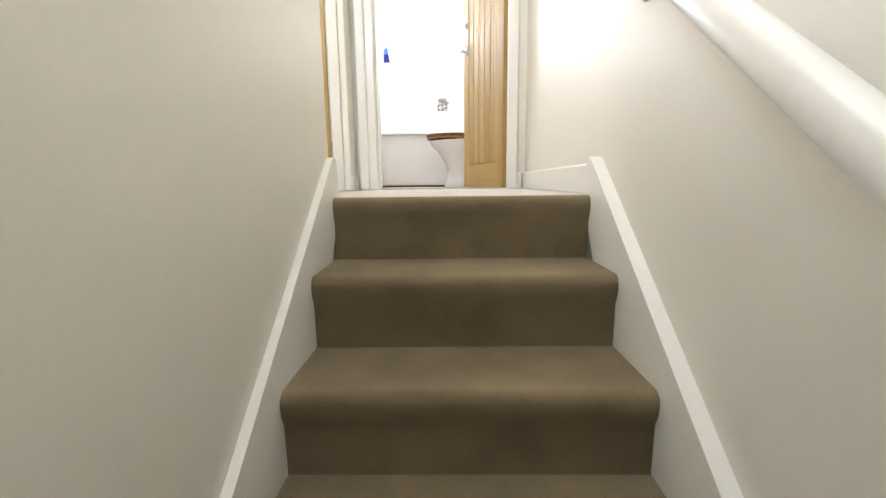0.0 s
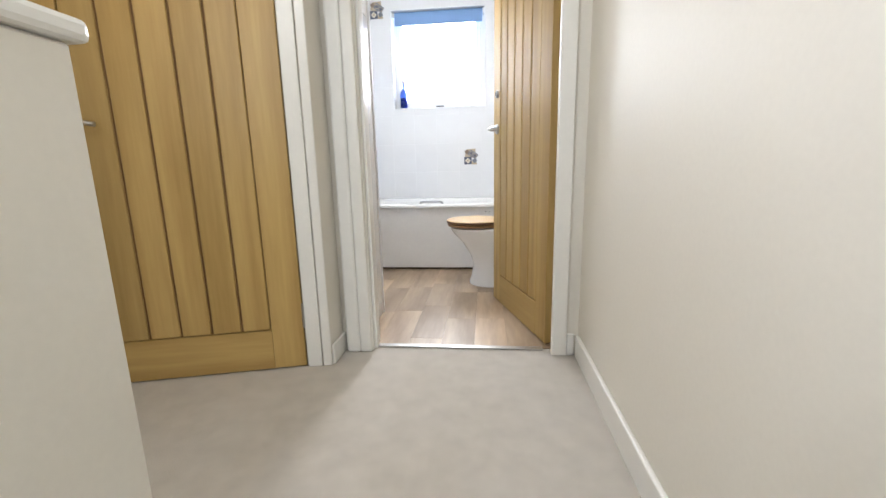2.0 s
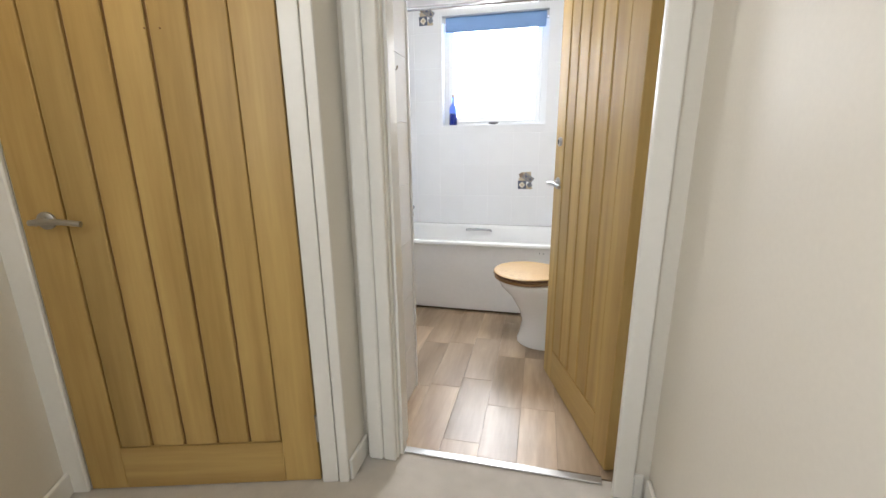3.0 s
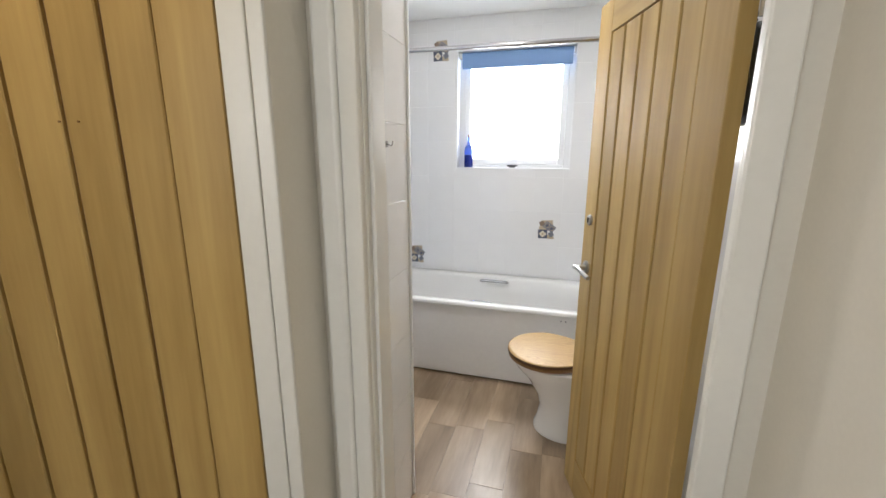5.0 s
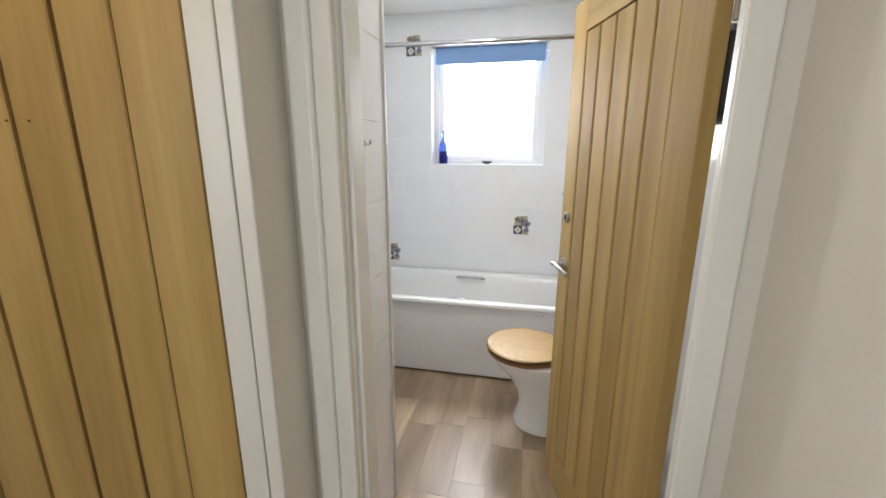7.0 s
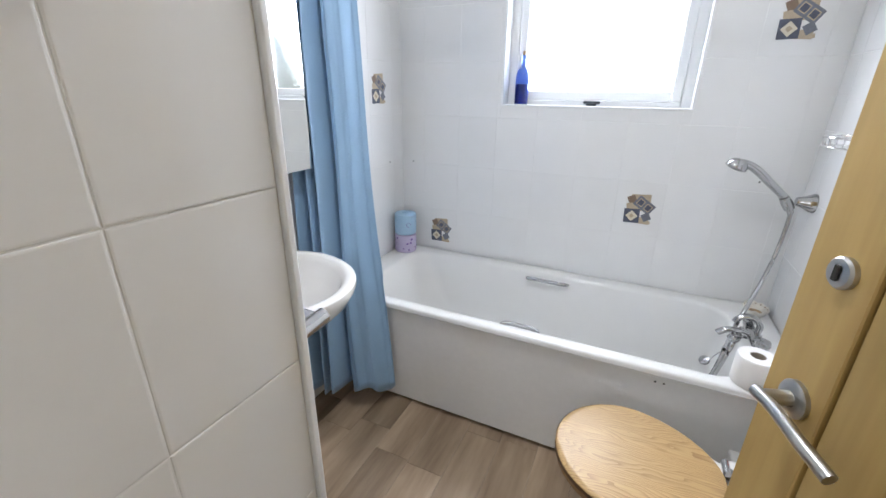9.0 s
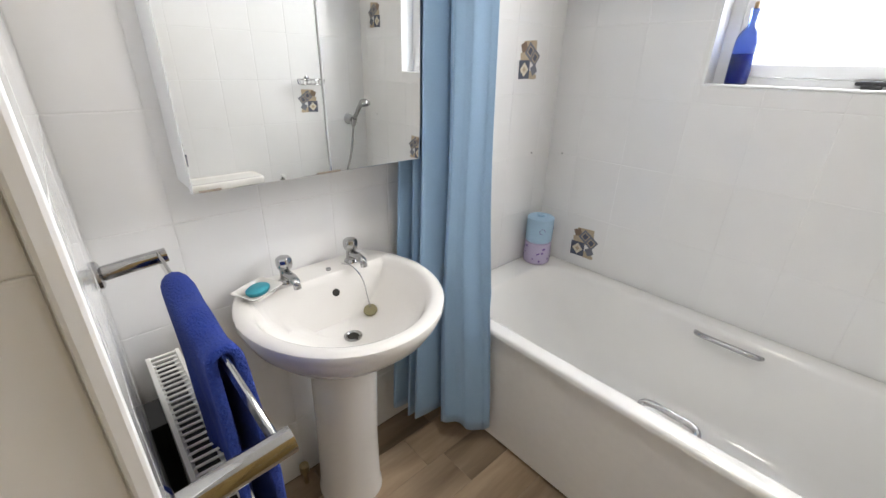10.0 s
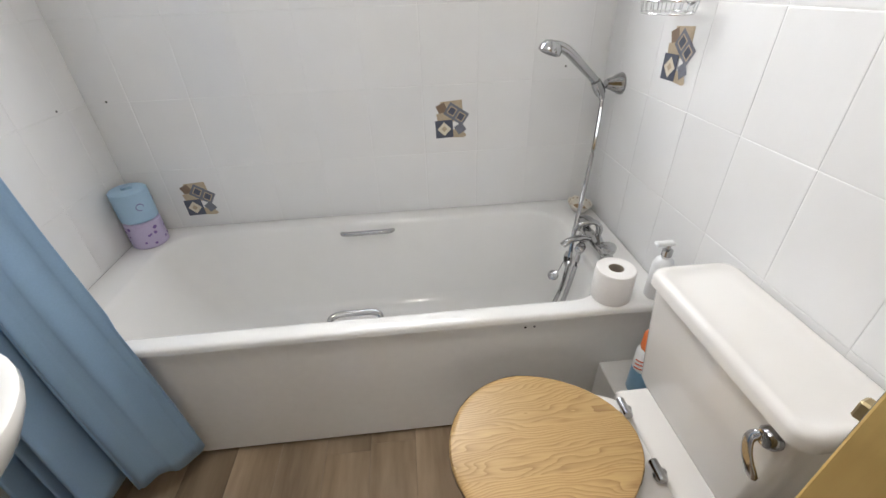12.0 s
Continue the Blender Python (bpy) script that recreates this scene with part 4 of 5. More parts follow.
dish = empty("soap_holder", "small white dish with a teal soap bar", "soap dish", place=(0.083, -1.368, BZ + 0.001))
dish.rotation_euler = (0, 0, radians(25))
rr = [rrect(0, 0, hx_, hy_, 0.012, z, 4) for hx_, hy_, z in ((0.028, 0.034, 0), (0.036, 0.044, 0.012), (0.042, 0.052, 0.018), (0.040, 0.050, 0.019), (0.032, 0.040, 0.011), (0.026, 0.032, 0.006))]
part("dish", loft(bmesh.new(), rr), M_CERAMIC, dish, smooth=True)
part("soap", loft(bmesh.new(), [[Vector((0.024 * f * math.cos(a), 0.033 * f * math.sin(a), z)) for a in [2 * math.pi * i / 24 for i in range(24)]] for f, z in ((0.85, 0.0065), (1, 0.012), (1, 0.018), (0.8, 0.023), (0.4, 0.025))]), M_TEAL, dish, "teal soap", True)

# ---- mirror cabinet ----
cab = empty("mirror_cabinet", "white bathroom cabinet with two mirrored doors", "cabinet", place=(0.0, -1.17, 1.1))
CY0, CY1, CZ0, CZ1, CXF = -1.472, -0.872, 1.096, 1.700, 0.134
at(part("body", bx(0.001, 0.112, CY0 + 0.002, CY1 - 0.002, CZ0 + 0.004, CZ1, 0.002), M_PVC, cab), cab)
for y0, y1 in ((CY0, -1.1650), (-1.1625, CY1)):
    dd = at(part("door", bx(0.114, 0.130, y0, y1, CZ0, CZ1, 0.001), M_PVC, cab), cab)
    mm = part("mirror", bx(0.1302, 0.134, y0 + 0.001, y1 - 0.001, CZ0 + 0.001, CZ1 - 0.001, 0.0012), M_MIRROR, dd, "silvered mirror pane")
for y0, y1 in ((CY0 + 0.012, CY0 + 0.055), (-1.20, -1.135)):
    at(part("worn_edge", bx(0.1342, 0.1346, y0, y1, CZ0 + 0.001, CZ0 + 0.006), M_CARD, cab, "brown desilvered edge"), cab)

# ---- radiator, towel rail, towel ----
rad = empty("radiator", "white panel radiator with slotted top grille", "radiator", place=(0.39, -1.61, 0))
RX0, RX1, RZ0, RZ1 = 0.075, 0.700, 0.16, 0.725
for y0, y1 in ((-1.628, -1.616), (-1.580, -1.565)):
    b = bx(RX0 + 0.006, RX1 - 0.006, y0, y1, RZ0, RZ1 - 0.008, 0.005, 2)
    at(part("panel", b, M_RAD, rad), rad)
    if y1 > -1.6:
        b = bmesh.new()
        for i in range(17):
            x = RX0 + 0.04 + i * 0.034
            box(b, x, x + 0.020, y1 - 0.002, y1 + 0.006, RZ0 + 0.035, RZ1 - 0.045, 0.005)
        at(part("ribs", b, M_RAD, rad), rad)
for x in (RX0, RX1 - 0.004):
    eb = bx(x, x + 0.004, -1.630, -1.563, RZ0 + 0.02, RZ1, 0.0015)
    at(part("end_cover", eb, M_RAD, rad), rad)
# near-black disc: the vent's inner shade is put into its colour
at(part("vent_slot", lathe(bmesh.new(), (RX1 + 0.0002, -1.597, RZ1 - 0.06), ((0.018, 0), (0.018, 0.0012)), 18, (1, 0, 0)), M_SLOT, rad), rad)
b = bmesh.new()
box(b, RX0, RX1, -1.630, -1.621, RZ1 - 0.004, RZ1 + 0.002, 0.001)
box(b, RX0, RX1, -1.572, -1.563, RZ1 - 0.004, RZ1 + 0.002, 0.001)
at(part("grille_frame", b, M_RAD, rad), rad)
ns = 36
for i in range(ns):
    x = RX0 + 0.004 + (RX1 - RX0 - 0.014) * i / (ns - 1)
    at(part("grille_bar", bx(x, x + 0.0050, -1.6215, -1.5715, RZ1 - 0.003, RZ1 + 0.001, 0.0008), M_RAD, rad), rad)
# near-black block under the bars stands for the shade between them
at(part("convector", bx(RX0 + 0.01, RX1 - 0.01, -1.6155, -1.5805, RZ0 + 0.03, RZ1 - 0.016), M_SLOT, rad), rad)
for x in (RX0 - 0.012, RX1 + 0.012):
    at(part("pipe", tube(bmesh.new(), [(x, -1.597, 0.0), (x, -1.597, RZ0 + 0.02)], 0.0075, 10), M_RAD, rad, smooth=True), rad)
    at(part("valve", lathe(bmesh.new(), (x, -1.597, RZ0 + 0.01), ((0.012, 0), (0.016, 0.01), (0.016, 0.04), (0.010, 0.05)), 14), M_CHROME, rad, smooth=True), rad)
for x in (0.16, 0.47):
    at(part("bracket", bx(x, x + 0.09, -1.6595, -1.630, RZ0 + 0.05, RZ1 - 0.05), M_BLACK, rad), rad)

bar = empty("towel_rail", "chrome towel rail on the tiled wall", "towel rail", place=(0.45, -1.66, 0.99))
for x in (0.155, 0.742):
    a = at(part("bracket", tube(bmesh.new(), [(x, -1.659, 0.982), (x, -1.60, 0.988), (x, -1.545, 0.992)], 0.0145, 18), M_CHROME, bar, "round chrome bracket", True), bar)
    ro = part("rose", lathe(bmesh.new(), (x, -1.6595, 0.982), ((0.027, 0), (0.027, 0.006), (0.020, 0.010)), 20, (0, 1, 0.05)), M_CHROME, a, smooth=True)
at(part("flat_bar", bx(0.157, 0.742, -1.562, -1.556, 0.976, 1.004, 0.002), M_CHROME, bar), bar)

towel = empty("towel", "royal blue towel draped over the chrome rail", "towel", place=(0.430, -1.559, 0.986))


def towel_sheet():
    random.seed(11)
    vs, fs = [], []
    nu, nv = 44, 60
    for i in range(nu + 1):
        u = i / nu
        for j in range(nv + 1):
            v = j / nv
            s = (v - 0.5) * 1.16
            bulge = 0.004 * math.sin(u * 9 + 1) + 0.003 * math.sin(u * 23 + v * 8)
            r = 0.016 + 0.002 * math.sin(7 * u)
            arc = math.pi * r / 2
            if abs(s) < arc:
                a = s / r
                y, z = r * math.sin(a), r * math.cos(a) + 0.0
            else:
                d = abs(s) - arc
                sg = 1 if s > 0 else -1
                y = sg * (r - 0.006 * min(1, d * 5) + (0.020 * min(1, d * 2) if sg > 0 else 0)) + bulge * min(1, d * 6)
                z = -d
            x = -0.142 + 0.285 * u + 0.035 * (0.5 - u) * min(1, max(0, -z) * 2) * 0.6
            if z < -0.02 and s > 0:
                x += 0.016 * math.sin(z * 9 + u * 3) * min(1, -z * 3)
                y += 0.014 * math.sin(u * 7.5 + 0.6) * min(1, -z * 4)
            z += 0.004 * math.sin(u * 14) + 0.012 * math.sin(u * 5) * (abs(s) > 0.5)
            vs.append((x, y, z + 0.006))
    for i in range(nu):
        for j in range(nv):
            a = i * (nv + 1) + j
            fs.append((a, a + 1, a + nv + 2, a + nv + 1))
    me = bpy.data.meshes.new("cloth")
    me.from_pydata(vs, [], fs)
    for p in me.polygons:
        p.use_smooth = True
    me.materials.append(M_TOWEL)
    ob = new("cloth", me)
    ob.parent = towel
    so = ob.modifiers.new("thickness", "SOLIDIFY")
    so.thickness, so.offset = 0.015, 0
    su = ob.modifiers.new("round", "SUBSURF")
    su.levels = su.render_levels = 1


towel_sheet()

# ---- toilet ----
toilet = empty("toilet", "white close-coupled toilet with closed wooden seat", "toilet", place=(1.45, -1.035, 0))
TY = -1.035


def tp(name, bm, m, label="", smooth=True, parent=None):
    ob = part(name, bm, m, parent or toilet, label, smooth)
    if parent is None:
        ob.matrix_parent_inverse = Matrix.Translation(-toilet.location)
    return ob


def oval(x0, x1, hw, z, n=40, flat=0.0, p=0.9):
    """Seat-like outline: round at the front x0, squarer at the back x1."""
    out = []
    c, a = x0 + (x1 - x0) * 0.46, None
    for i in range(n):
        t = 2 * math.pi * i / n
        ct, st = math.cos(t), math.sin(t)
        if ct < 0:
            x = c + (c - x0) * ct
            y = hw * st
        else:
            x = c + (x1 - c) * math.copysign(abs(ct) ** (1 - flat), ct)
            y = hw * st * (1 - 0.10 * ct)
        out.append(Vector((x, TY + y, z)))
    return out


rings = [oval(1.262, 1.600, 0.132, 0.0), oval(1.262, 1.600, 0.132, 0.018), oval(1.274, 1.595, 0.122, 0.045), oval(1.290, 1.590, 0.112, 0.13), oval(1.270, 1.605, 0.122, 0.20),
         oval(1.215, 1.620, 0.145, 0.29), oval(1.160, 1.640, 0.172, 0.345), oval(1.142, 1.650, 0.180, 0.375), oval(1.140, 1.650, 0.180, 0.388), oval(1.150, 1.645, 0.172, 0.393),
         oval(1.20, 1.56, 0.125, 0.391), oval(1.21, 1.55, 0.118, 0.34), oval(1.28, 1.48, 0.06, 0.25)]
tp("pan", loft(bmesh.new(), rings), M_CERAMIC)
tp("shelf", bx(1.565, 1.690, TY - 0.150, TY + 0.150, 0.330, 0.398, 0.012, 3), M_CERAMIC)
for y in (-0.085, 0.085):
    tp("floor_bolt", lathe(bmesh.new(), (1.335, TY + y * 1.08, 0.03), ((0.009, 0), (0.009, 0.003)), 10, (-0.2, y, 0.4)), M_HOLE)
tp("seat_ring", loft(bmesh.new(), [oval(1.120, 1.535, 0.186, 0.400), oval(1.116, 1.537, 0.190, 0.403), oval(1.116, 1.537, 0.190, 0.415), oval(1.124, 1.533, 0.183, 0.418)]), M_SEATRING, "brown wooden seat ring")
tp("seat_lid", loft(bmesh.new(), [oval(1.118, 1.537, 0.188, 0.421), oval(1.112, 1.540, 0.194, 0.425), oval(1.112, 1.540, 0.194, 0.436), oval(1.116, 1.538, 0.190, 0.4405), oval(1.130, 1.530, 0.178, 0.442)]), M_SEAT, "polished ash veneer lid")
tp("lid_edge", loft(bmesh.new(), [oval(1.1108, 1.5405, 0.1950, 0.4245), oval(1.1108, 1.5405, 0.1950, 0.4360)], False, False), M_SEATEDGE)
for y in (-0.078, 0.078):
    tp("hinge", tube(bmesh.new(), [(1.548, TY + y - 0.022, 0.425), (1.548, TY + y + 0.022, 0.425)], 0.010, 12), M_CHROME, "chrome seat hinge")
    tp("hinge_post", lathe(bmesh.new(), (1.560, TY + y, 0.399), ((0.016, 0), (0.014, 0.006), (0.008, 0.022)), 12), M_CHROME)
tp("cistern", loft(bmesh.new(), [rrect(1.722, TY, 0.074, 0.180, 0.03, 0.399), rrect(1.720, TY, 0.080, 0.190, 0.03, 0.42), rrect(1.716, TY, 0.088, 0.205, 0.03, 0.60), rrect(1.714, TY, 0.092, 0.212, 0.03, 0.700)]), M_CERAMIC)
tp("cistern_lid", loft(bmesh.new(), [rrect(1.710, TY, 0.095, 0.214, 0.035, 0.7005), rrect(1.708, TY, 0.100, 0.220, 0.034, 0.708), rrect(1.708, TY, 0.100, 0.220, 0.034, 0.728), rrect(1.708, TY, 0.097, 0.217, 0.034, 0.737), rrect(1.708, TY, 0.090, 0.210, 0.03, 0.7415), rrect(1.708, TY, 0.081, 0.201, 0.026, 0.7415), rrect(1.708, TY, 0.075, 0.195, 0.022, 0.7385), rrect(1.708, TY, 0.050, 0.170, 0.02, 0.7380)]), M_CERAMIC)
lv = tp("flush_lever", lathe(bmesh.new(), (1.6225, TY - 0.172, 0.679), ((0.020, 0), (0.020, 0.010), (0.015, 0.018)), 18, (-1, 0, 0)), M_CHROME, "chrome flush lever")
lever_pts = spline([(1.600, TY - 0.168, 0.688), (1.590, TY - 0.164, 0.672), (1.587, TY - 0.176, 0.645), (1.592, TY - 0.198, 0.612)], 6)
lever_rings = []
for i, p in enumerate(lever_pts):
    d = (lever_pts[min(i + 1, len(lever_pts) - 1)] - lever_pts[max(i - 1, 0)]).normalized()
    across = d.cross(Vector((1, 0, 0))).normalized()
    f = i / (len(lever_pts) - 1)
    half = (0.008 + 0.006 * f) * (0.55 if i in (0, len(lever_pts) - 1) else 1.0)
    lever_rings.append([p + across * (half * math.cos(2 * math.pi * k / 14)) + across.cross(d) * (0.0042 * math.sin(2 * math.pi * k / 14)) for k in range(14)])
tp("lever_arm", loft(bmesh.new(), lever_rings), M_CHROME, parent=lv)

boxing = structure("pipe_boxing", bx(1.628, 1.811, -1.50, BF + 0.020, 0.0, 0.270, 0.004), M_PANEL, "white boxed-in pipe casing beside the toilet", "boxing")

spray = empty("spray_can", "aerosol can with orange cap on the boxing", "spray can", place=(1.700, -0.795, 0.2705))
part("can_body", lathe(bmesh.new(), (0, 0, 0), ((0.031, 0), (0.033, 0.004), (0.033, 0.092)), 24), M_CANBLUE, spray, smooth=True)
part("upper_label", lathe(bmesh.new(), (0, 0, 0), ((0.0331, 0.0921), (0.0331, 0.150), (0.028, 0.164), (0.024, 0.168)), 24), M_PVC, spray, "white printed label", True)
part("cap", lathe(bmesh.new(), (0, 0, 0), ((0.026, 0.1682), (0.027, 0.175), (0.026, 0.215), (0.018, 0.226), (0.006, 0.228)), 24), M_ORANGE, spray, "orange plastic cap", True)
for k, (h, w) in enumerate(((0.105, 0.05), (0.12, 0.035), (0.134, 0.045))):
    pts = [Vector((0.0336 * math.cos(a), 0.0336 * math.sin(a), h + 0.012 * (a - 3.6))) for a in [3.2 + 0.8 * i / 8 for i in range(9)]]
    part("printed_band", tube(bmesh.new(), pts, 0.0022, 6), M_CANRED, spray)

basket = empty("wire_soap_basket", "chrome wire soap basket on the tiled wall", "wire basket", place=(1.811, -0.41, 1.225))
loop = lambda z, f: [Vector((-0.060 + 0.058 * f * math.cos(a), 0.085 * f * math.sin(a), z)) for a in [2 * math.pi * i / 28 for i in range(29)]]
part("rim", tube(bmesh.new(), loop(0.028, 1.0), 0.0030, 8), M_WIRE, basket, smooth=True)
part("lower_rim", tube(bmesh.new(), loop(0.0, 0.93), 0.0022, 8), M_WIRE, basket, smooth=True)
for i in range(20):
    a = 2 * math.pi * i / 20
    part("upright", tube(bmesh.new(), [(-0.060 + 0.058 * math.cos(a), 0.085 * math.sin(a), 0.028), (-0.060 + 0.054 * math.cos(a), 0.079 * math.sin(a), 0.0)], 0.0015, 6), M_WIRE, basket)
for i in range(7):
    y = -0.066 + 0.022 * i
    h = 0.054 * math.sqrt(max(0.02, 1 - (y / 0.079) ** 2))
    part("base_wire", tube(bmesh.new(), [(-0.060 - h, y, 0.0), (-0.060 + h, y, 0.0)], 0.0015, 6), M_WIRE, basket)
part("wall_fixing", lathe(bmesh.new(), (0.0005, 0, 0.030), ((0.018, 0), (0.016, 0.006), (0.008, 0.010)), 16, (-1, 0, 0)), M_CHROME, basket, smooth=True)

# robe hook on the entry wall
hook = empty("robe_hook", "small chrome hook on the tiled wall", "hook", place=(0.806, -1.85, 1.428))
hook.scale = (0.6, 0.6, 0.6)
part("plate", bx(0.0, 0.004, -0.014, 0.014, -0.006, 0.026, 0.0015), M_CHROME, hook)
part("peg", tube(bmesh.new(), spline([(0.004, 0, 0.012), (0.022, 0, 0.004), (0.032, 0, 0.010), (0.034, 0, 0.026)], 4), 0.004, 8), M_CHROME, hook, smooth=True)

# black wash bag hanging behind the open door
bag = empty("wash_bag", "black wash bag hanging from a hook behind the door", "wash bag", place=(1.8105, -1.66, 1.61))
part("bag_body", loft(bmesh.new(), [[Vector((-0.030 + p.y, p.x, z)) for p in rrect(0, 0, hw_, hd_, 0.018, 0)] for hw_, hd_, z in ((0.11, 0.018, -0.120), (0.13, 0.026, -0.105), (0.135, 0.028, 0.0), (0.128, 0.024, 0.095), (0.10, 0.016, 0.118))]), M_BLACK, bag, smooth=True)
part("bag_strap", tube(bmesh.new(), spline([(-0.03, -0.05, 0.112), (-0.025, -0.02, 0.165), (-0.022, 0.02, 0.165), (-0.03, 0.05, 0.112)], 5), 0.005, 8), M_BLACK, bag, smooth=True)
part("bag_hook", tube(bmesh.new(), spline([(0, 0, 0.165), (-0.02, 0, 0.160), (-0.036, 0, 0.165), (-0.038, 0, 0.185)], 4), 0.004, 8), M_CHROME, bag, "chrome hook", True)

# blue bottle and roller blind in the window
bot = empty("blue_bottle", "cobalt blue glass bottle on the window sill", "bottle", place=(0.642, 0.045, WZ0 + 0.0082))
part("glass_body", lathe(bmesh.new(), (0, 0, 0), ((0.030, 0), (0.032, 0.004), (0.032, 0.125), (0.026, 0.150), (0.011, 0.168), (0.010, 0.205), (0.0125, 0.207), (0.0125, 0.216), (0.008, 0.217)), 24), M_BLUEGLASS, bot, smooth=True)
part("liquid", lathe(bmesh.new(), (0, 0, 0.004), ((0.0285, 0), (0.0295, 0.003), (0.0295, 0.085), (0.0290, 0.086)), 24), M_BLUELIQ, bot, "dark blue contents", True)
part("cork", lathe(bmesh.new(), (0, 0, 0.2172), ((0.007, 0), (0.0075, 0.016), (0.006, 0.018)), 12), M_SHELLDARK, bot, smooth=True)

blind = empty("roller_blind", "pale blue roller blind rolled up in the window", "blind", place=(0.966, 0.05, 2.09))
at(part("roll", tube(bmesh.new(), [(0.588, 0.050, 2.092), (1.350, 0.050, 2.092)], 0.022, 20), M_BLIND, blind, smooth=True), blind)
at(part("drop", bx(0.590, 1.348, 0.0275, 0.0290, 2.012, 2.092), M_BLIND, blind), blind)
at(part("bottom_bar", bx(0.590, 1.348, 0.024, 0.033, 2.000, 2.014, 0.003), M_BLIND, blind), blind)
for x0, x1 in ((0.569, 0.587), (1.351, 1.365)):
    at(part("bracket", bx(x0, x1, 0.028, 0.075, 2.066, 2.112, 0.003), M_PVC, blind), blind)

# ---- printed tiles ----
def quad(bm, c, w, h, ang, off, mi, M):
    ca, sa = math.cos(radians(ang)), math.sin(radians(ang))
    vs = [bm.verts.new(M @ Vector((c[0] + x * ca - y * sa, c[1] + x * sa + y * ca, off))) for x, y in ((-w / 2, -h / 2), (w / 2, -h / 2), (w / 2, h / 2), (-w / 2, h / 2))]
    f = bm.faces.new(vs)
    f.material_index = mi


MOTIF = None


def motif(parent, M):
    """The printed patchwork of rotated squares; local x right, y up, z out of the wall."""
    global MOTIF
    if MOTIF is None:
        b = bmesh.new()
        T, N, G, C, B = 0, 1, 2, 3, 4
        I = Matrix.Identity(4)
        spec = [((0.006, 0.030), 0.080, 0.076, 4, T), ((0.004, -0.052), 0.092, 0.030, -3, T), ((-0.032, 0.042), 0.034, 0.034, 24, B), ((-0.036, 0.010), 0.030, 0.030, 10, T),
                ((0.022, 0.020), 0.084, 0.050, -34, G), ((0.006, 0.031), 0.029, 0.031, -34, T), ((0.038, 0.009), 0.029, 0.031, -34, T), ((0.006, 0.031), 0.022, 0.024, -34, N), ((0.038, 0.009), 0.022, 0.024, -34, N),
                ((-0.024, -0.034), 0.066, 0.066, 2, N), ((-0.024, -0.034), 0.037, 0.037, 46, C), ((-0.024, -0.034), 0.016, 0.016, 46, T), ((0.036, -0.034), 0.034, 0.034, 32, G), ((0.048, -0.060), 0.018, 0.014, 12, T)]
        for k, (c, w, h, a, mi) in enumerate(spec):
            quad(b, c, w, h, a, 0.0006 + 0.00012 * k, mi, I)
        me = bpy.data.meshes.new("printed_motif")
        b.to_mesh(me)
        b.free()
        for m in (D_TAN, D_NAVY, D_GREY, D_CREAM, D_BROWN):
            me.materials.append(m)
        MOTIF = me
    ob = new("printed_motif", MOTIF)
    ob.parent = parent
    ob.matrix_parent_inverse = parent.matrix_world.inverted()
    ob.matrix_world = M
    return ob


def axes(o, u, n):
    """A frame at o with x along u, z along n and y up."""
    u, n = Vector(u), Vector(n)
    v = n.cross(u)
    return Matrix(((u.x, v.x, n.x, o[0]), (u.y, v.y, n.y, o[1]), (u.z, v.z, n.z, o[2]), (0, 0, 0, 1)))


for x, z in ((0.24, 0.625), (1.24, 0.875), (0.44, 2.125), (1.64, 1.625)):
    motif(wall_back, axes((x, 0, z), (1, 0, 0), (0, -1, 0)))
motif(wall_left, axes((0, -0.222, 1.375), (0, 1, 0), (1, 0, 0)))
for y, z in ((-0.41, 1.125), (-1.21, 0.875)):
    motif(wall_right, axes((1.81, y, z), (0, -1, 0), (-1, 0, 0)))
motif(wall_entry, axes((0.805, -1.975, 1.375), (0, 1, 0), (1, 0, 0)))

# small screw holes left in the tiles
for i, (o, n, w) in enumerate((((0.068, 0, 1.003), (0, -1, 0), wall_back), ((0, -0.136, 1.010), (1, 0, 0), wall_left), ((1.66, 0, 1.04), (0, -1, 0), wall_back))):
    h = part("screw_hole", lathe(bmesh.new(), o, ((0.0035, 0), (0.0035, 0.001)), 10, n), M_HOLE, w)

# ---- wall tiles ----
TILES = {}


def tile_mesh(w, h):
    key = (round(w, 4), round(h, 4))
    if key not in TILES:
        b = bmesh.new()
        hw, hh, c = w / 2, h / 2, 0.003
        r = [[Vector((sx * (hw - i), sy * (hh - i), z)) for sx, sy in ((-1, -1), (1, -1), (1, 1), (-1, 1))] for i, z in ((0.0, -0.0075), (0.0, -0.0009), (0.0008, -0.0003), (0.0030, 0.0))]
        loft(b, r)
        bmesh.ops.recalc_face_normals(b, faces=b.faces[:])
        me = bpy.data.meshes.new("tile")
        b.to_mesh(me)
        b.free()
        me.materials.append(M_TILE)
        TILES[key] = me
    return TILES[key]


def cut(rects, hole):
    out = []
    a0, a1, b0, b1 = hole
    for u0, u1, v0, v1 in rects:
        if u1 <= a0 or u0 >= a1 or v1 <= b0 or v0 >= b1:
            out.append((u0, u1, v0, v1))
            continue
        if u0 < a0:
            out.append((u0, a0, v0, v1))
        if u1 > a1:
            out.append((a1, u1, v0, v1))
        m0, m1 = max(u0, a0), min(u1, a1)
        if v0 < b0:
            out.append((m0, m1, v0, b0))
        if v1 > b1:
            out.append((m0, m1, b1, v1))
    return out


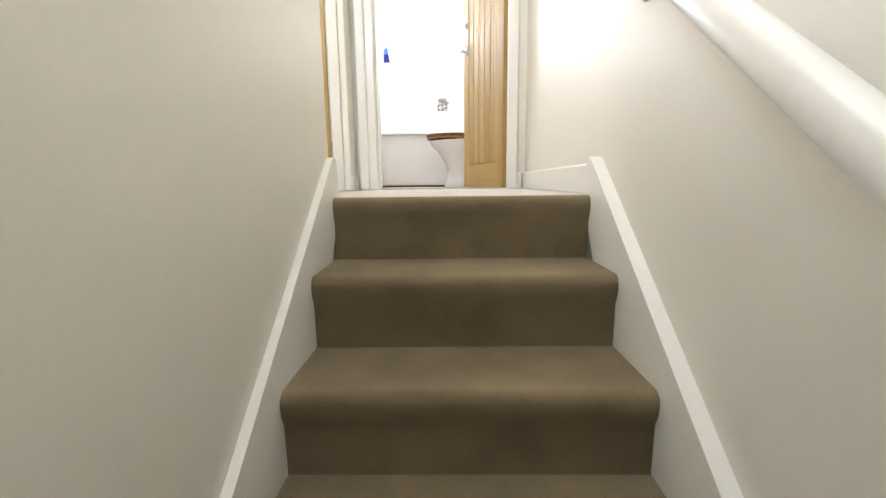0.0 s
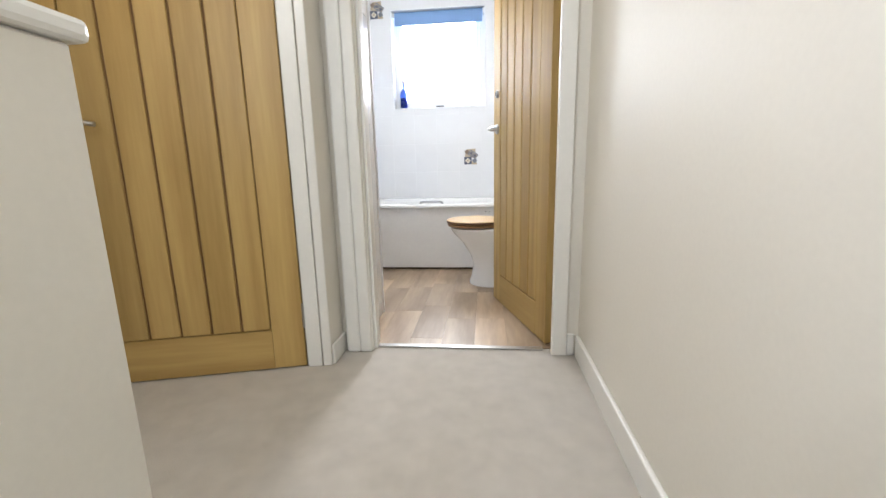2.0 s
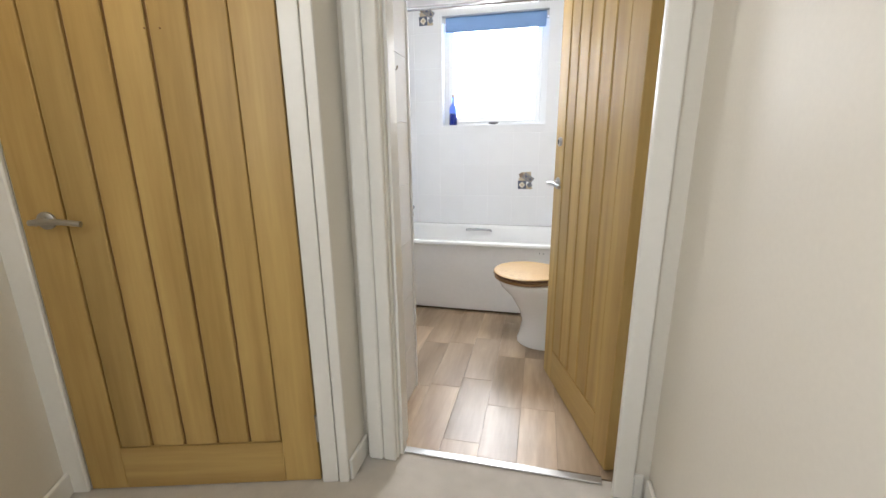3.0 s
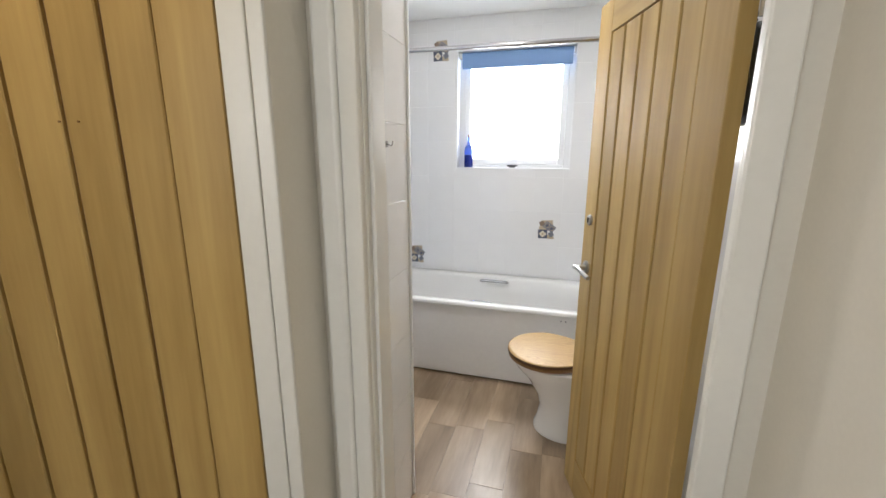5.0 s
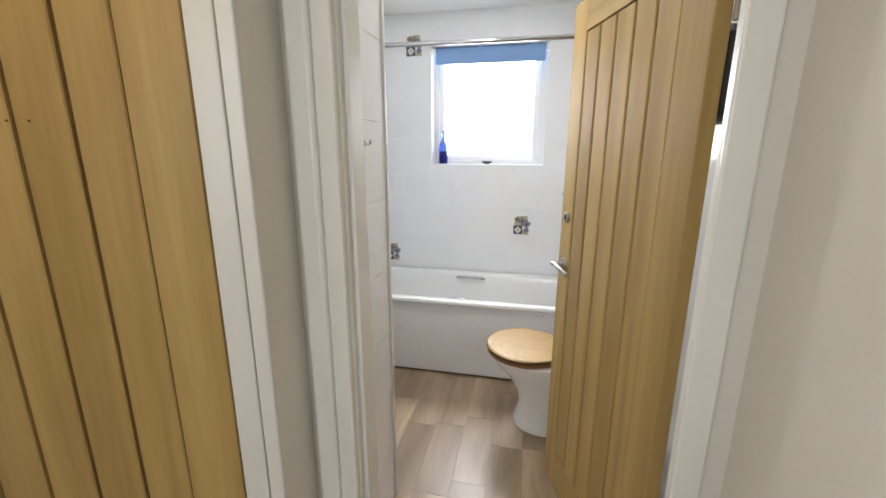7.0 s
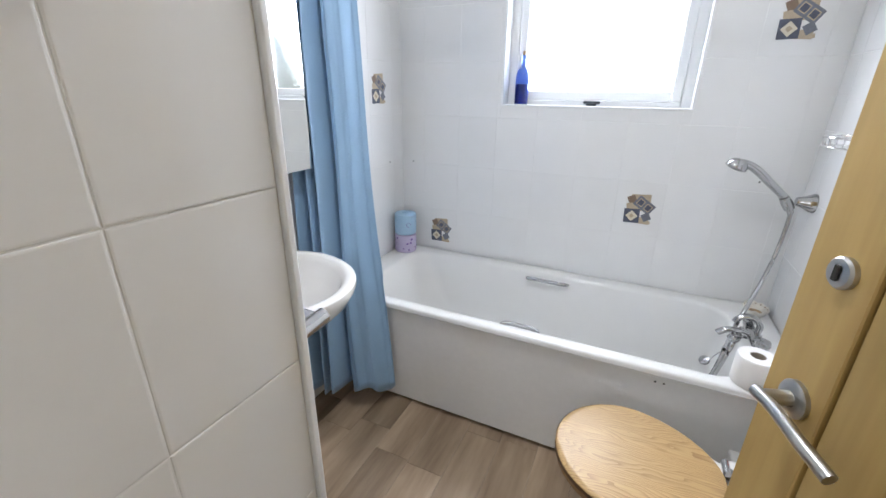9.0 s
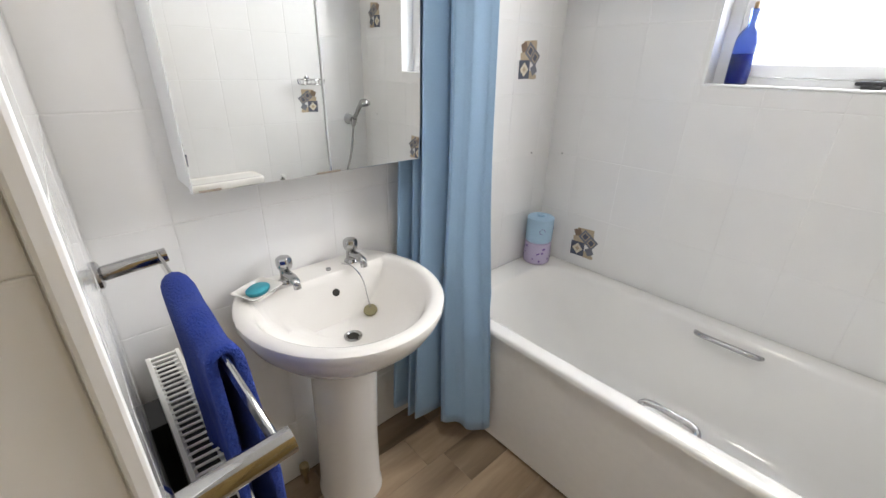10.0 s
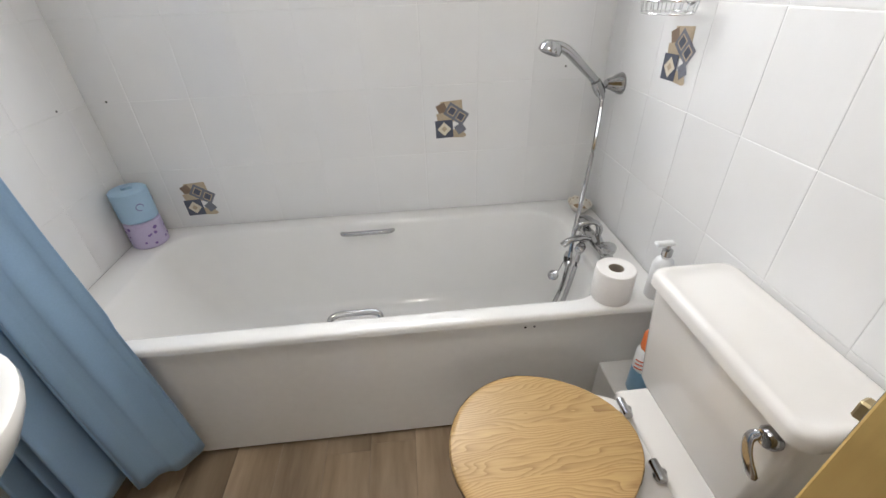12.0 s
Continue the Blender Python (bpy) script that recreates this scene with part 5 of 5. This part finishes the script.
def tiling(parent, frame_, u0, u1, v0, v1, joint, holes=()):
    """200 x 250 mm glazed tiles over a rectangle of a wall; joint: where one upright joint lies."""
    rnd = random.Random(5)
    k = math.floor((u0 - joint) / 0.2)
    u = joint + 0.2 * k
    while u < u1 - 1e-6:
        for r in range(math.floor(v0 / 0.25), math.ceil(v1 / 0.25)):
            rects = [(max(u, u0), min(u + 0.2, u1), max(r * 0.25, v0), min(r * 0.25 + 0.25, v1))]
            for hole in holes:
                rects = cut(rects, hole)
            for a0, a1, b0, b1 in rects:
                if a1 - a0 < 0.012 or b1 - b0 < 0.012:
                    continue
                ob = new("tile", tile_mesh(a1 - a0 - 0.0011, b1 - b0 - 0.0014))
                ob.parent = parent
                tilt = Euler((rnd.uniform(-0.0016, 0.0016), rnd.uniform(-0.0016, 0.0016), 0)).to_matrix().to_4x4()
                ob.matrix_world = frame_ @ Matrix.Translation(((a0 + a1) / 2, (b0 + b1) / 2, rnd.uniform(-0.0003, 0))) @ tilt
        u += 0.2


tiling(wall_back, axes((0, 0, 0), (1, 0, 0), (0, -1, 0)), 0.0, 1.81, 0.50, 2.334, 0.14, [(WX0, WX1, WZ0, WZ1)])
tiling(wall_left, axes((0, 0, 0), (0, 1, 0), (1, 0, 0)), -1.66, -0.001, 0.0, 2.334, -0.10)
tiling(wall_right, axes((1.81, 0, 0), (0, -1, 0), (-1, 0, 0)), 0.001, 2.037, 0.0, 2.334, 0.11)
tiling(wall_towel, axes((0, -1.66, 0), (-1, 0, 0), (0, 1, 0)), -0.798, -0.001, 0.0, 2.334, -0.6)
tiling(wall_entry, axes((0.805, 0, 0), (0, 1, 0), (1, 0, 0)), -2.037, -1.669, 0.0, 2.334, -1.857)

# ---- floor planks ----
PLANKS = {}


def plank(x0, x1, y0, y1):
    key = (round(x1 - x0, 4), round(y1 - y0, 4))
    if key not in PLANKS:
        b = bmesh.new()
        hw, hh = (x1 - x0) / 2 - 0.0004, (y1 - y0) / 2 - 0.0004
        loft(b, [[Vector((sx * (hw - i), sy * (hh - i), z)) for sx, sy in ((-1, -1), (1, -1), (1, 1), (-1, 1))] for i, z in ((0, -0.0035), (0, -0.0006), (0.0008, 0.0))])
        bmesh.ops.recalc_face_normals(b, faces=b.faces[:])
        me = bpy.data.meshes.new("plank")
        b.to_mesh(me)
        b.free()
        me.materials.append(M_FLOOR)
        PLANKS[key] = me
    ob = new("plank", PLANKS[key])
    ob.parent = floor_bath
    ob.matrix_world = Matrix.Translation(((x0 + x1) / 2, (y0 + y1) / 2, 0))


rnd = random.Random(3)
x, col = -0.03, 0
while x < 1.81:
    y = -2.085 - rnd.uniform(0, 0.45)
    while y < 0.0:
        y2 = y + 0.46
        plank(max(x, 0.001), min(x + 0.150, 1.811), max(y, -2.085), min(y2, 0.0)) if min(y2, 0.0) - max(y, -2.085) > 0.02 else None
        y = y2
    x += 0.150
